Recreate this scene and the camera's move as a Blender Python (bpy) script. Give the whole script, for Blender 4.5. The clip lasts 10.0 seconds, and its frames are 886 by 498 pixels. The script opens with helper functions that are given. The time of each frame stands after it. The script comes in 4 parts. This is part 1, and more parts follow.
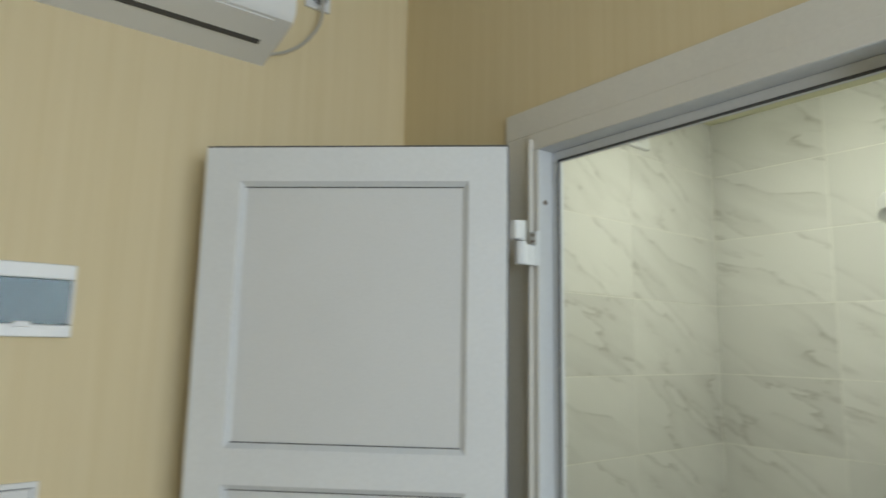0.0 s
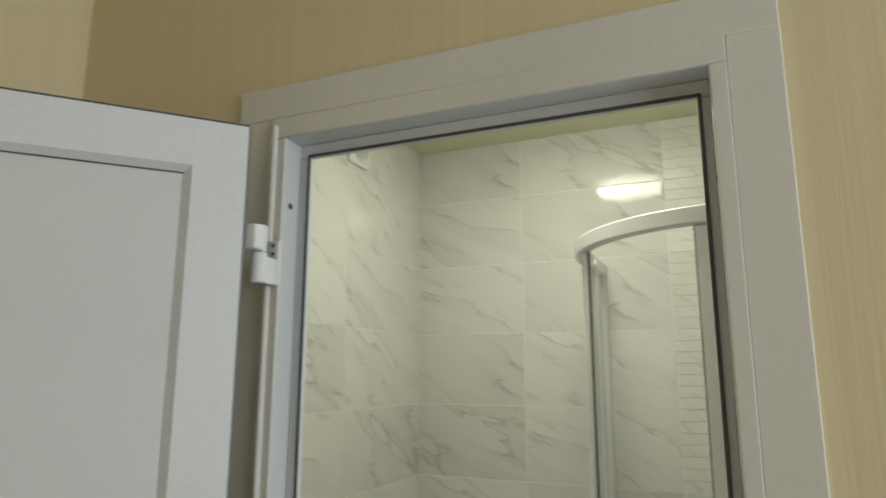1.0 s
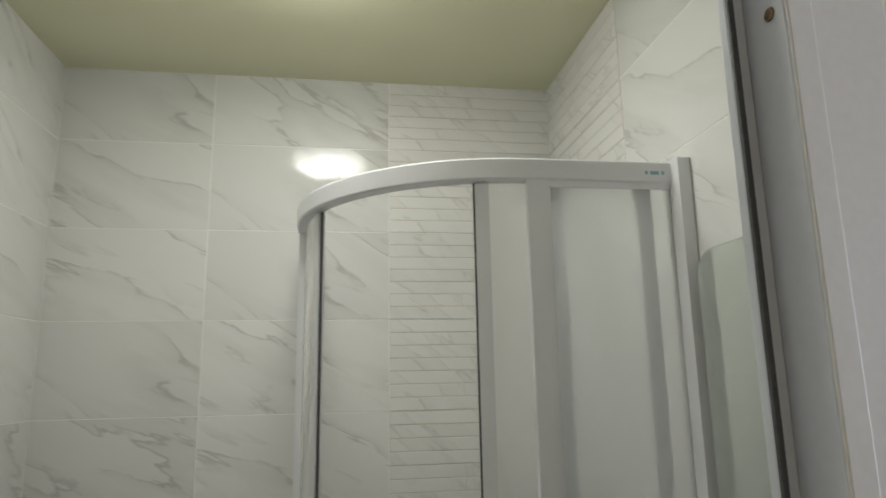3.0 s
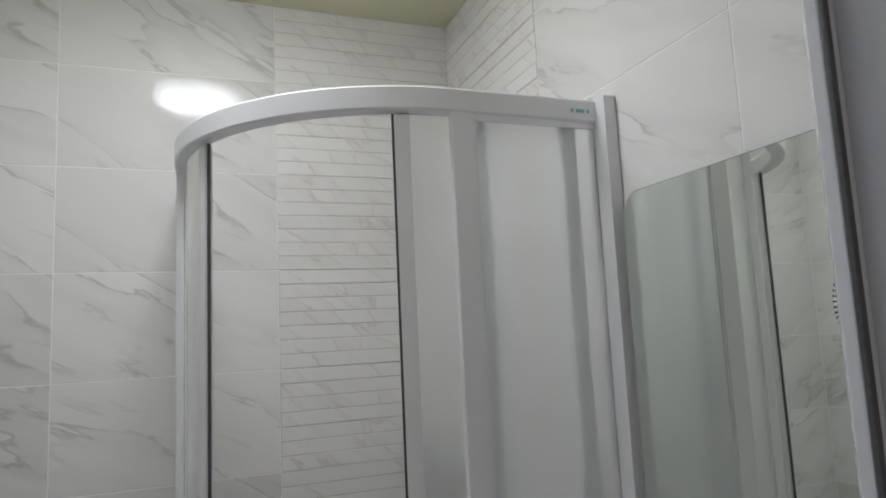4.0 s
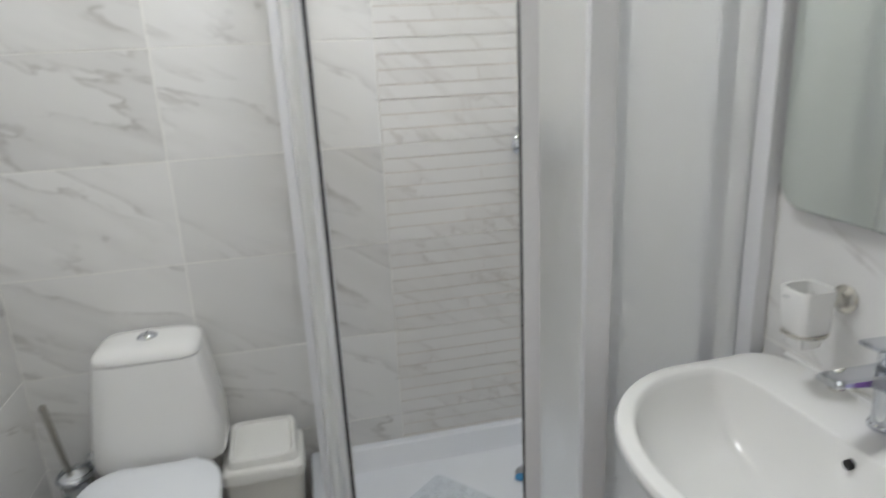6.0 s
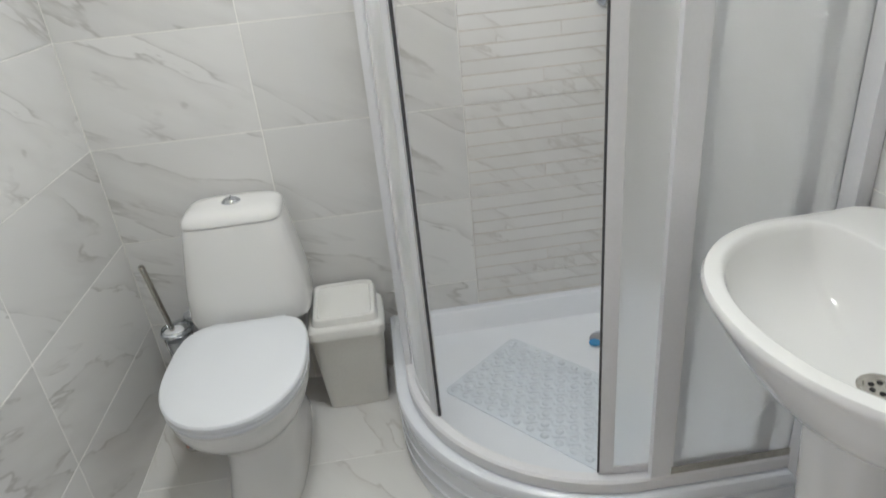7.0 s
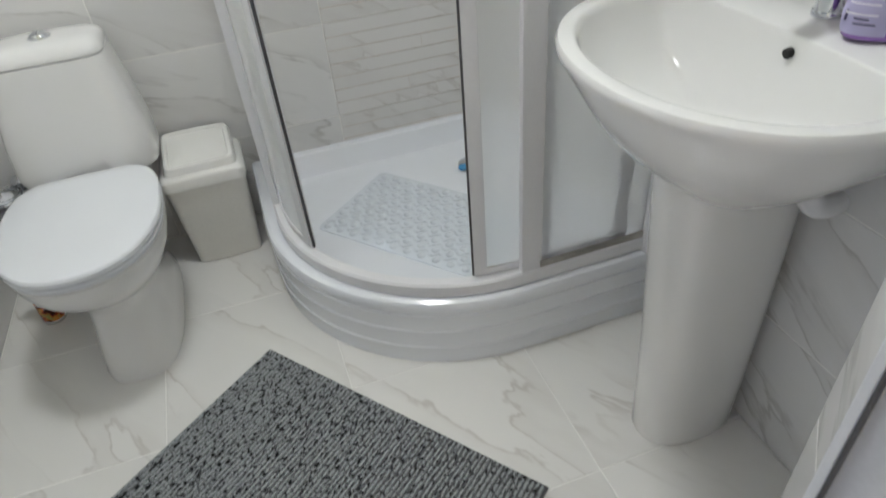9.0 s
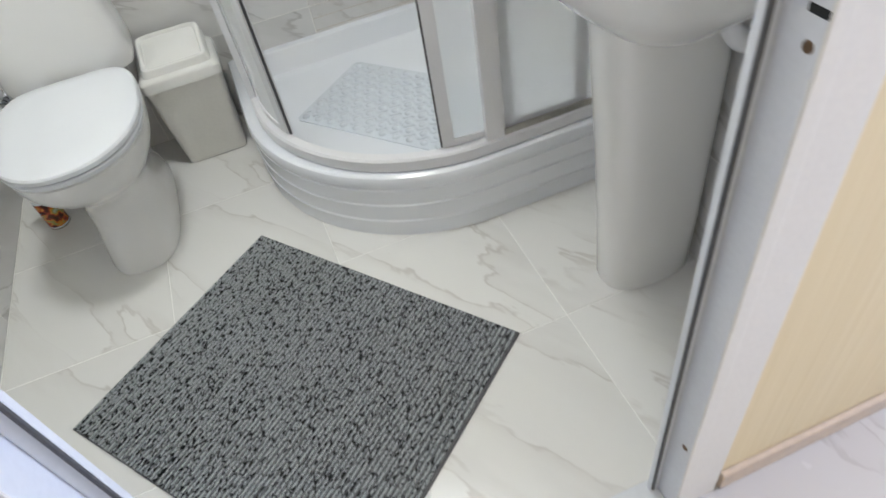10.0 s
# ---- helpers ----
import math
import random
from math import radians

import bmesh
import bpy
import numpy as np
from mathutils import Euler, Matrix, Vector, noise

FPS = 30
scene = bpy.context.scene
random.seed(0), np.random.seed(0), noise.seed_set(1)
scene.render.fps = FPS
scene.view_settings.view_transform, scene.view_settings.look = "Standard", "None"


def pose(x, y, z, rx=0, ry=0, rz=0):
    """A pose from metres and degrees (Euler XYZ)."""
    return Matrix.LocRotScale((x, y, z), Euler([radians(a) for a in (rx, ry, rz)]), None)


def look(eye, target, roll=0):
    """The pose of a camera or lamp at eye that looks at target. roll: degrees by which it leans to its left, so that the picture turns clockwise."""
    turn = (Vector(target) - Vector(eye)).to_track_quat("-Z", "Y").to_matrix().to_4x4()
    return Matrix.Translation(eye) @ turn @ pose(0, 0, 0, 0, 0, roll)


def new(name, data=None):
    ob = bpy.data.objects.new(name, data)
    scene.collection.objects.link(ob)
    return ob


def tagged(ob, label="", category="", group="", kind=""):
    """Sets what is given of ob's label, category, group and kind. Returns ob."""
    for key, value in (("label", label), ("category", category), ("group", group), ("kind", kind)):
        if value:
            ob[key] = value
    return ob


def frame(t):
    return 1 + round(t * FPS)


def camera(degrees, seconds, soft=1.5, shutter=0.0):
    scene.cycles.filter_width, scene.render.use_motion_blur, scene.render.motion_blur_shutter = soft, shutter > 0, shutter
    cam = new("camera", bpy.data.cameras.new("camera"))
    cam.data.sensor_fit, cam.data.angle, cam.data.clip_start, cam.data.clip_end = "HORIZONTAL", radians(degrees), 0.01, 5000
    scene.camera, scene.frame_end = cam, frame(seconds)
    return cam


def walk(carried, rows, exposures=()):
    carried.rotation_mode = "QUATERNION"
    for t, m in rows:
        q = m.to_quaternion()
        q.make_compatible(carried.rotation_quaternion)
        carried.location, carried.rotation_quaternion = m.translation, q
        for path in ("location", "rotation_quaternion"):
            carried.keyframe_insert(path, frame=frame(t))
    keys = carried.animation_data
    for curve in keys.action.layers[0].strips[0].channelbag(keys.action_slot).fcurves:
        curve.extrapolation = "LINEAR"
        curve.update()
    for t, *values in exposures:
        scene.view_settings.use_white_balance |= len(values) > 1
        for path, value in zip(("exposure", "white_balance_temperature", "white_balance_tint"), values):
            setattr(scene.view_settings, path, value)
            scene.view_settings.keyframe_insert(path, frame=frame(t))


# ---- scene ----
cam = camera(69.3, 10.0, soft=1.6, shutter=0.4)
EXPOSURES = [(0, 0.1, 6250, 9), (0.5, 0.0, 6450, 10), (1.0, -0.05, 6600, 10), (1.5, -0.05, 6600, 10), (2.0, 0.04, 6600, 10), (2.5, -0.2, 6350, 14), (4.0, -0.14, 5620, 28), (4.5, -0.15, 5620, 28),
             (5.0, -0.09, 5620, 28), (5.5, 0.27, 5640, 28), (6.0, 0.72, 5640, 27), (7.5, 0.97, 5680, 26), (8.5, 0.93, 5660, 26), (9.0, 0.93, 5660, 25), (9.5, 1.12, 5660, 25), (10.0, 1.26, 5660, 25)]
PATH = [
    (0, (0.466, -2.771, 1.603), (-1.105, -1.57, 1.899), 1.1),
    (0.5, (0.336, -2.689, 1.617), (-0.877, -1.139, 1.97), 2.9),
    (1, (0.179, -2.638, 1.633), (-0.608, -0.839, 2.013), 0.1),
    (1.5, (0.06, -2.559, 1.621), (-0.393, -0.65, 2.013), 0.4),
    (2, (-0.026, -2.413, 1.623), (-0.278, -0.47, 2.022), 0.8),
    (2.5, (-0.081, -2.276, 1.618), (-0.079, -0.319, 2.031), 0.2),
    (4, (-0.218, -2.011, 1.605), (0.485, -0.155, 1.845), -2.7),
    (4.5, (-0.214, -1.974, 1.598), (0.522, -0.12, 1.746), -2.5),
    (5, (-0.216, -1.971, 1.544), (0.466, -0.091, 1.523), -3.5),
    (5.5, (-0.205, -1.948, 1.468), (0.4, -0.057, 1.182), -3.3),
    (6, (-0.245, -1.904, 1.445), (0.162, -0.035, 0.869), -2.8),
    (6.2, (-0.258, -1.898, 1.414), (0.042, -0.027, 0.777), -2.9),
    (7.3, (-0.256, -1.894, 1.36), (-0.127, -0.155, 0.38), -6.0),
    (7.5, (-0.248, -1.885, 1.335), (-0.025, -0.184, 0.307), -5.3),
    (8, (-0.208, -1.89, 1.315), (0.221, -0.246, 0.259), -4.6),
    (8.3, (-0.227, -1.897, 1.331), (0.277, -0.297, 0.242), -4.8),
    (8.5, (-0.221, -1.902, 1.308), (0.268, -0.322, 0.183), -5.5),
    (9, (-0.255, -1.934, 1.243), (0.182, -0.434, -0.005), -5.4),
    (9.5, (-0.261, -1.991, 1.229), (0.119, -0.588, -0.145), -6.5),
    (10, (-0.215, -2.089, 1.226), (0.104, -0.747, -0.222), -11.5),
]
walk(cam, [(t, look(eye, target, roll)) for t, eye, target, roll in PATH], EXPOSURES)
WINDOW_POWER, LAMP_GLOW, BULB_POWER = 30.0, 8.0, 5.4

# ---------- world, sun, large lights ----------
world = bpy.data.worlds.new("sky_world")
scene.world = world
world.use_nodes = True
wn = world.node_tree
sky = wn.nodes.new("ShaderNodeTexSky")
sky.sky_type = 'NISHITA'
sky.sun_disc = False
sky.sun_elevation, sky.sun_rotation = radians(40), radians(60)
wn.nodes["Background"].inputs["Strength"].default_value = 0.1
wn.links.new(sky.outputs[0], wn.nodes["Background"].inputs["Color"])


def area_lamp(name, m, sx, sy, power, colour):
    d = bpy.data.lights.new(name, 'AREA')
    d.shape, d.size, d.size_y, d.energy, d.color = 'RECTANGLE', sx, sy, power, colour
    ob = new(name, d)
    ob.matrix_world = m
    return ob


# daylight entering by the window of the outer room
area_lamp("window_daylight", look((2.36, -2.50, 1.80), (0.0, -2.30, 1.90)), 1.2, 1.3, WINDOW_POWER, (0.83, 0.93, 1.0))

# the bulb behind the opal dome of the bathroom lamp
bulb = bpy.data.lights.new("ceiling_bulb", 'AREA')
bulb.shape, bulb.size, bulb.energy, bulb.color = 'DISK', 0.32, BULB_POWER, (0.975, 1.0, 0.80)
bulb.cycles.use_multiple_importance_sampling = False
new("ceiling_bulb", bulb).location = (-0.235, -0.80, 2.60)

# ---------- materials ----------


def mat(name, colour, rough=0.5, metal=0.0, grain=0.0, grain_scale=60.0, stain=0.0, stain_scale=3.0, bump=0.0, coat=0.0,
        spec=0.5):
    """A surface with fine grain and broad stains of the given strength."""
    m = bpy.data.materials.new(name)
    m.use_nodes = True
    nt = m.node_tree
    p = nt.nodes["Principled BSDF"]
    p.inputs["Roughness"].default_value = rough
    p.inputs["Metallic"].default_value = metal
    p.inputs["Coat Weight"].default_value = coat
    p.inputs["Coat Roughness"].default_value = 0.05
    p.inputs["Specular IOR Level"].default_value = spec
    p.inputs["Base Color"].default_value = (*colour, 1)
    co = nt.nodes.new("ShaderNodeTexCoord")
    last = None
    for amount, scale in ((stain, stain_scale), (grain, grain_scale)):
        if not amount:
            continue
        nz = nt.nodes.new("ShaderNodeTexNoise")
        nz.inputs["Scale"].default_value = scale
        nz.inputs["Detail"].default_value = 5
        nt.links.new(co.outputs["Object"], nz.inputs["Vector"])
        mr = nt.nodes.new("ShaderNodeMapRange")
        mr.inputs["From Min"].default_value, mr.inputs["From Max"].default_value = 0.3, 0.7
        mr.inputs["To Min"].default_value, mr.inputs["To Max"].default_value = 1 - amount, 1 + amount * 0.4
        nt.links.new(nz.outputs["Fac"], mr.inputs["Value"])
        mx = nt.nodes.new("ShaderNodeMix")
        mx.data_type, mx.blend_type = 'RGBA', 'MULTIPLY'
        mx.inputs[0].default_value = 1
        if last:
            nt.links.new(last, mx.inputs[6])
        else:
            mx.inputs[6].default_value = (*colour, 1)
        nt.links.new(mr.outputs["Result"], mx.inputs[7])
        last = mx.outputs[2]
        if bump and scale == grain_scale:
            b = nt.nodes.new("ShaderNodeBump")
            b.inputs["Strength"].default_value = bump
            b.inputs["Distance"].default_value = 0.002
            nt.links.new(nz.outputs["Fac"], b.inputs["Height"])
            nt.links.new(b.outputs["Normal"], p.inputs["Normal"])
    if last:
        nt.links.new(last, p.inputs["Base Color"])
    return m


def marble(name, base, vein, rough, scale=2.0, amount=0.75, tilt=28, prints=6, pieces=False):
    """Glazed white tile with grey veins, each tile cut from another stretch of the stone."""
    m = bpy.data.materials.new(name)
    m.use_nodes = True
    nt = m.node_tree
    N, L = nt.nodes, nt.links
    p = N["Principled BSDF"]
    co, info = N.new("ShaderNodeTexCoord"), N.new("ShaderNodeObjectInfo")
    rnd = N.new("ShaderNodeVectorMath")
    rnd.operation = 'SCALE'
    rnd.inputs[0].default_value = (17.3, 5.1, 31.7)
    # a handful of printed patterns, repeated over the wall; the strips of a relief tile each show another stretch
    quant = N.new("ShaderNodeMath")
    quant.operation = 'SNAP'
    quant.inputs[1].default_value = 1.0 / prints
    L.new(info.outputs["Random"], quant.inputs[0])
    shift = quant.outputs[0]
    if pieces:
        isle, both = N.new("ShaderNodeNewGeometry"), N.new("ShaderNodeMath")
        both.operation = 'ADD'
        L.new(isle.outputs["Random Per Island"], both.inputs[0])
        L.new(shift, both.inputs[1])
        shift = both.outputs[0]
    L.new(shift, rnd.inputs["Scale"])
    add = N.new("ShaderNodeVectorMath")
    add.operation = 'ADD'
    mp = N.new("ShaderNodeMapping")
    mp.vector_type = 'TEXTURE'
    mp.inputs["Rotation"].default_value = (0, radians(tilt), 0)
    mp.inputs["Scale"].default_value = (1.7, 0.8, 0.42)
    L.new(co.outputs["Object"], mp.inputs["Vector"])
    L.new(mp.outputs["Vector"], add.inputs[0])
    L.new(rnd.outputs["Vector"], add.inputs[1])

    def nz(sc, detail, dist, rgh=0.55):
        n = N.new("ShaderNodeTexNoise")
        n.inputs["Scale"].default_value, n.inputs["Detail"].default_value = sc, detail
        n.inputs["Distortion"].default_value, n.inputs["Roughness"].default_value = dist, rgh
        L.new(add.outputs["Vector"], n.inputs["Vector"])
        return n.outputs["Fac"]

    def calc(op, a, b=None):
        n = N.new("ShaderNodeMath")
        n.operation = op
        for k, v in ((0, a), (1, b)):
            if v is None:
                continue
            if isinstance(v, (int, float)):
                n.inputs[k].default_value = v
            else:
                L.new(v, n.inputs[k])
        return n.outputs[0]

    def ramp(v, a, b, c, d):
        n = N.new("ShaderNodeMapRange")
        n.interpolation_type = 'SMOOTHSTEP'
        for k, x in zip(("From Min", "From Max", "To Min", "To Max"), (a, b, c, d)):
            n.inputs[k].default_value = x
        L.new(v, n.inputs["Value"])
        return n.outputs["Result"]

    n1 = nz(scale, 5, 0.25, 0.5)
    dist = calc('ABSOLUTE', calc('SUBTRACT', n1, 0.5))
    thin = calc('MULTIPLY', ramp(dist, 0.0, 0.014, 1.25, 0), ramp(nz(scale * 3.0, 3, 0.0), 0.34, 0.52, 0.1, 1))
    side = ramp(calc('SUBTRACT', n1, 0.5), -0.005, 0.12, 1, 0)
    wedge = calc('MULTIPLY', ramp(calc('SUBTRACT', n1, 0.5), -0.012, 0.0, 0, 0.5), side)
    gate = ramp(nz(scale * 1.3, 2, 0.0), 0.35, 0.52, 0, 1)
    cloud = ramp(nz(scale * 0.9, 4, 0.4), 0.48, 0.72, 0, 0.34)
    fac = calc('ADD', calc('MULTIPLY', calc('ADD', thin, wedge), gate), cloud)
    fac = calc('MULTIPLY', fac, amount)
    mx = N.new("ShaderNodeMix")
    mx.data_type = 'RGBA'
    L.new(fac, mx.inputs[0])
    mx.inputs[6].default_value, mx.inputs[7].default_value = (*base, 1), (*vein, 1)
    tone = N.new("ShaderNodeMix")
    tone.data_type, tone.blend_type = 'RGBA', 'MULTIPLY'
    tone.inputs[0].default_value = 1
    L.new(mx.outputs[2], tone.inputs[6])
    L.new(ramp(info.outputs["Random"], 0, 1, 0.945, 1.03), tone.inputs[7])
    L.new(tone.outputs[2], p.inputs["Base Color"])
    p.inputs["Roughness"].default_value = rough
    L.new(ramp(nz(9, 3, 0), 0.3, 0.7, rough * 0.8, rough * 1.3), p.inputs["Roughness"])
    b = N.new("ShaderNodeBump")
    b.inputs["Strength"].default_value, b.inputs["Distance"].default_value = 0.05, 0.002
    L.new(nz(4, 2, 0), b.inputs["Height"])
    L.new(b.outputs["Normal"], p.inputs["Normal"])
    return m


def wallpaper(name, light, dark):
    """Embossed paper with fine upright stripes."""
    m = bpy.data.materials.new(name)
    m.use_nodes = True
    nt = m.node_tree
    N, L = nt.nodes, nt.links
    p = N["Principled BSDF"]
    co = N.new("ShaderNodeTexCoord")
    mp = N.new("ShaderNodeMapping")
    mp.inputs["Scale"].default_value = (1, 1, 0.018)
    L.new(co.outputs["Object"], mp.inputs["Vector"])
    a, b, c = (N.new("ShaderNodeTexNoise") for _ in range(3))
    for n, sc, vec in ((a, 150, mp.outputs["Vector"]), (b, 45, mp.outputs["Vector"]), (c, 260, co.outputs["Object"])):
        n.inputs["Scale"].default_value, n.inputs["Detail"].default_value = sc, 3
        L.new(vec, n.inputs["Vector"])
    s = N.new("ShaderNodeMath")
    s.operation = 'MULTIPLY_ADD'
    L.new(a.outputs["Fac"], s.inputs[0])
    s.inputs[1].default_value = 0.7
    L.new(b.outputs["Fac"], s.inputs[2])
    r = N.new("ShaderNodeMapRange")
    r.inputs["From Min"].default_value, r.inputs["From Max"].default_value = 0.56, 1.14
    L.new(s.outputs[0], r.inputs["Value"])
    mx = N.new("ShaderNodeMix")
    mx.data_type = 'RGBA'
    L.new(r.outputs["Result"], mx.inputs[0])
    mx.inputs[6].default_value, mx.inputs[7].default_value = (*dark, 1), (*light, 1)
    L.new(mx.outputs[2], p.inputs["Base Color"])
    p.inputs["Roughness"].default_value = 0.62
    h = N.new("ShaderNodeMath")
    h.operation = 'MULTIPLY_ADD'
    L.new(c.outputs["Fac"], h.inputs[0])
    h.inputs[1].default_value = 0.25
    L.new(s.outputs[0], h.inputs[2])
    bp = N.new("ShaderNodeBump")
    bp.inputs["Strength"].default_value, bp.inputs["Distance"].default_value = 0.35, 0.002
    L.new(h.outputs[0], bp.inputs["Height"])
    L.new(bp.outputs["Normal"], p.inputs["Normal"])
    return m


def glass(name, colour, rough, weight=1.0, milky=0.0, ior=1.35):
    m = bpy.data.materials.new(name)
    m.use_nodes = True
    p = m.node_tree.nodes["Principled BSDF"]
    p.inputs["Base Color"].default_value = (*colour, 1)
    p.inputs["Transmission Weight"].default_value = weight
    p.inputs["Roughness"].default_value = rough
    p.inputs["IOR"].default_value = ior
    if milky:
        N, L = m.node_tree.nodes, m.node_tree.links
        tr, mx = N.new("ShaderNodeBsdfTranslucent"), N.new("ShaderNodeMixShader")
        tr.inputs["Color"].default_value = (0.93, 0.95, 0.96, 1)
        mx.inputs[0].default_value = milky
        L.new(p.outputs[0], mx.inputs[1])
        L.new(tr.outputs[0], mx.inputs[2])
        L.new(mx.outputs[0], N["Material Output"].inputs["Surface"])
    return m


def ribbed_carpet(name):
    """Grey ribbed doormat, dark between the ribs, with dark worn flecks."""
    m = bpy.data.materials.new(name)
    m.use_nodes = True
    nt = m.node_tree
    N, L = nt.nodes, nt.links
    p = N["Principled BSDF"]
    co = N.new("ShaderNodeTexCoord")
    mp = N.new("ShaderNodeMapping")
    mp.inputs["Scale"].default_value = (0.7, 1, 1)
    L.new(co.outputs["Object"], mp.inputs["Vector"])
    a, b, c = (N.new("ShaderNodeTexNoise") for _ in range(3))
    for n, sc, vec in ((a, 120, mp.outputs["Vector"]), (b, 280, mp.outputs["Vector"]), (c, 700, co.outputs["Object"])):
        n.inputs["Scale"].default_value, n.inputs["Detail"].default_value = sc, 3
        L.new(vec, n.inputs["Vector"])
    cr = N.new("ShaderNodeValToRGB")
    e = cr.color_ramp.elements
    e[0].position, e[0].color = 0.41, (0.010, 0.013, 0.015, 1)
    e[1].position, e[1].color = 0.45, (0.38, 0.405, 0.41, 1)
    L.new(a.outputs["Fac"], cr.inputs["Fac"])
    cr2 = N.new("ShaderNodeValToRGB")
    e = cr2.color_ramp.elements
    e[0].position, e[0].color = 0.36, (0.12, 0.12, 0.12, 1)
    e[1].position, e[1].color = 0.43, (1, 1, 1, 1)
    L.new(b.outputs["Fac"], cr2.inputs["Fac"])
    mx = N.new("ShaderNodeMix")
    mx.data_type, mx.blend_type = 'RGBA', 'MULTIPLY'
    mx.inputs[0].default_value = 1
    L.new(cr.outputs[0], mx.inputs[6])
    L.new(cr2.outputs[0], mx.inputs[7])
    L.new(mx.outputs[2], p.inputs["Base Color"])
    p.inputs["Roughness"].default_value = 0.95
    bp = N.new("ShaderNodeBump")
    bp.inputs["Strength"].default_value, bp.inputs["Distance"].default_value = 0.8, 0.002
    L.new(c.outputs["Fac"], bp.inputs["Height"])
    L.new(bp.outputs["Normal"], p.inputs["Normal"])
    return m


def lit(name, colour, strength):
    m = bpy.data.materials.new(name)
    m.use_nodes = True
    p = m.node_tree.nodes["Principled BSDF"]
    p.inputs["Base Color"].default_value = (0.8, 0.8, 0.78, 1)
    p.inputs["Emission Color"].default_value = (*colour, 1)
    p.inputs["Emission Strength"].default_value = strength
    p.inputs["Roughness"].default_value = 0.25
    return m


M_TILE = marble("white_marble_tile", (0.77, 0.765, 0.75), (0.30, 0.28, 0.255), 0.05, 2.3, 0.26, 28)
M_STRIP = marble("marble_strip_tile", (0.77, 0.76, 0.74), (0.32, 0.27, 0.22), 0.35, 3.0, 0.17, 40, 4, True)
M_FLOOR = marble("cream_marble_floor_tile", (0.78, 0.77, 0.74), (0.34, 0.29, 0.24), 0.20, 2.3, 0.21, 58)
M_GROUT = mat("pale_grout", (0.92, 0.91, 0.87), 0.8, grain=0.1, grain_scale=200, stain=0.08)
M_GROOVE = mat("sandy_groove", (0.68, 0.61, 0.54), 0.85, grain=0.2, grain_scale=90, stain=0.2, stain_scale=8)
M_PLASTER = mat("white_plaster", (0.8, 0.79, 0.76), 0.85, grain=0.04, grain_scale=150, stain=0.04, bump=0.15)
M_CEIL = mat("painted_ceiling", (0.76, 0.745, 0.53), 0.75, grain=0.03, grain_scale=180, stain=0.05, stain_scale=1.5, bump=0.12)
M_PAPER = wallpaper("beige_striped_wallpaper", (0.80, 0.685, 0.455), (0.755, 0.635, 0.395))
# white plastic with the wallpaper's warm bounce light put into its colour
M_CASING = mat("warm_lit_upvc_casing", (0.79, 0.77, 0.72), 0.45, grain=0.03, grain_scale=120, stain=0.04, stain_scale=3)
M_UPVC = mat("white_upvc", (0.82, 0.84, 0.87), 0.42, grain=0.03, grain_scale=120, stain=0.03, stain_scale=4)
# the same plastic, greyed and blued: the jamb's shade is in the colour
M_UPVC_IN = mat("shaded_upvc_profile", (0.71, 0.73, 0.76), 0.58, grain=0.03, grain_scale=120, stain=0.04, stain_scale=6)
M_PANEL = mat("door_panel_white", (0.76, 0.77, 0.785), 0.45, grain=0.03, grain_scale=220, stain=0.03)
M_RUBBER = mat("dark_rubber_seal", (0.085, 0.085, 0.09), 0.6, grain=0.2, grain_scale=200)
M_CERAMIC = mat("white_glazed_ceramic", (0.82, 0.817, 0.80), 0.06, stain=0.02, stain_scale=2, coat=0.4)
M_SEAT = mat("white_seat_plastic", (0.78, 0.80, 0.83), 0.22, stain=0.02, stain_scale=5)
M_BIN = mat("ivory_bin_plastic", (0.80, 0.79, 0.74), 0.30, grain=0.03, grain_scale=150, stain=0.04, stain_scale=7)
M_BINLID = mat("glossy_bin_lid_plastic", (0.84, 0.835, 0.80), 0.05, stain=0.03, stain_scale=7)
M_ACRYL = mat("white_acrylic", (0.84, 0.865, 0.91), 0.16, stain=0.02, stain_scale=4, coat=0.3)
M_ALU = mat("white_enamelled_aluminium", (0.80, 0.80, 0.82), 0.3, grain=0.02, grain_scale=160, stain=0.03, stain_scale=4)
M_CHROME = mat("chrome", (0.66, 0.68, 0.72), 0.07, 1.0, stain=0.06, stain_scale=20)
M_STEEL = mat("brushed_steel", (0.55, 0.53, 0.48), 0.25, 1.0, grain=0.1, grain_scale=120)
M_BRASS = mat("old_brass", (0.55, 0.27, 0.10), 0.35, 0.9, grain=0.25, grain_scale=70)
M_RED = mat("red_valve_paint", (0.45, 0.05, 0.03), 0.4, stain=0.2, stain_scale=40)
M_BLACK = mat("black_hole", (0.01, 0.01, 0.01), 0.7, stain=0.2)
M_GREY = mat("grey_plastic", (0.33, 0.34, 0.36), 0.5, grain=0.05)
M_WHITE = mat("white_appliance_plastic", (0.83, 0.84, 0.86), 0.3, stain=0.03, stain_scale=5)
M_CABLE = mat("grey_cable", (0.5, 0.48, 0.44), 0.5, grain=0.05)
M_PURPLE = mat("purple_bottle_plastic", (0.31, 0.165, 0.50), 0.2, stain=0.06, stain_scale=12)
M_LABEL = mat("lilac_label", (0.47, 0.44, 0.67), 0.35, stain=0.12, stain_scale=25)
M_NAVY = mat("dark_navy_plastic", (0.02, 0.035, 0.07), 0.25, stain=0.1)
M_SCREW = mat("rusty_screw", (0.20, 0.13, 0.08), 0.5, 0.7, grain=0.3, grain_scale=300)
M_BLUE = mat("blue_drain_film", (0.05, 0.25, 0.5), 0.3, stain=0.1)
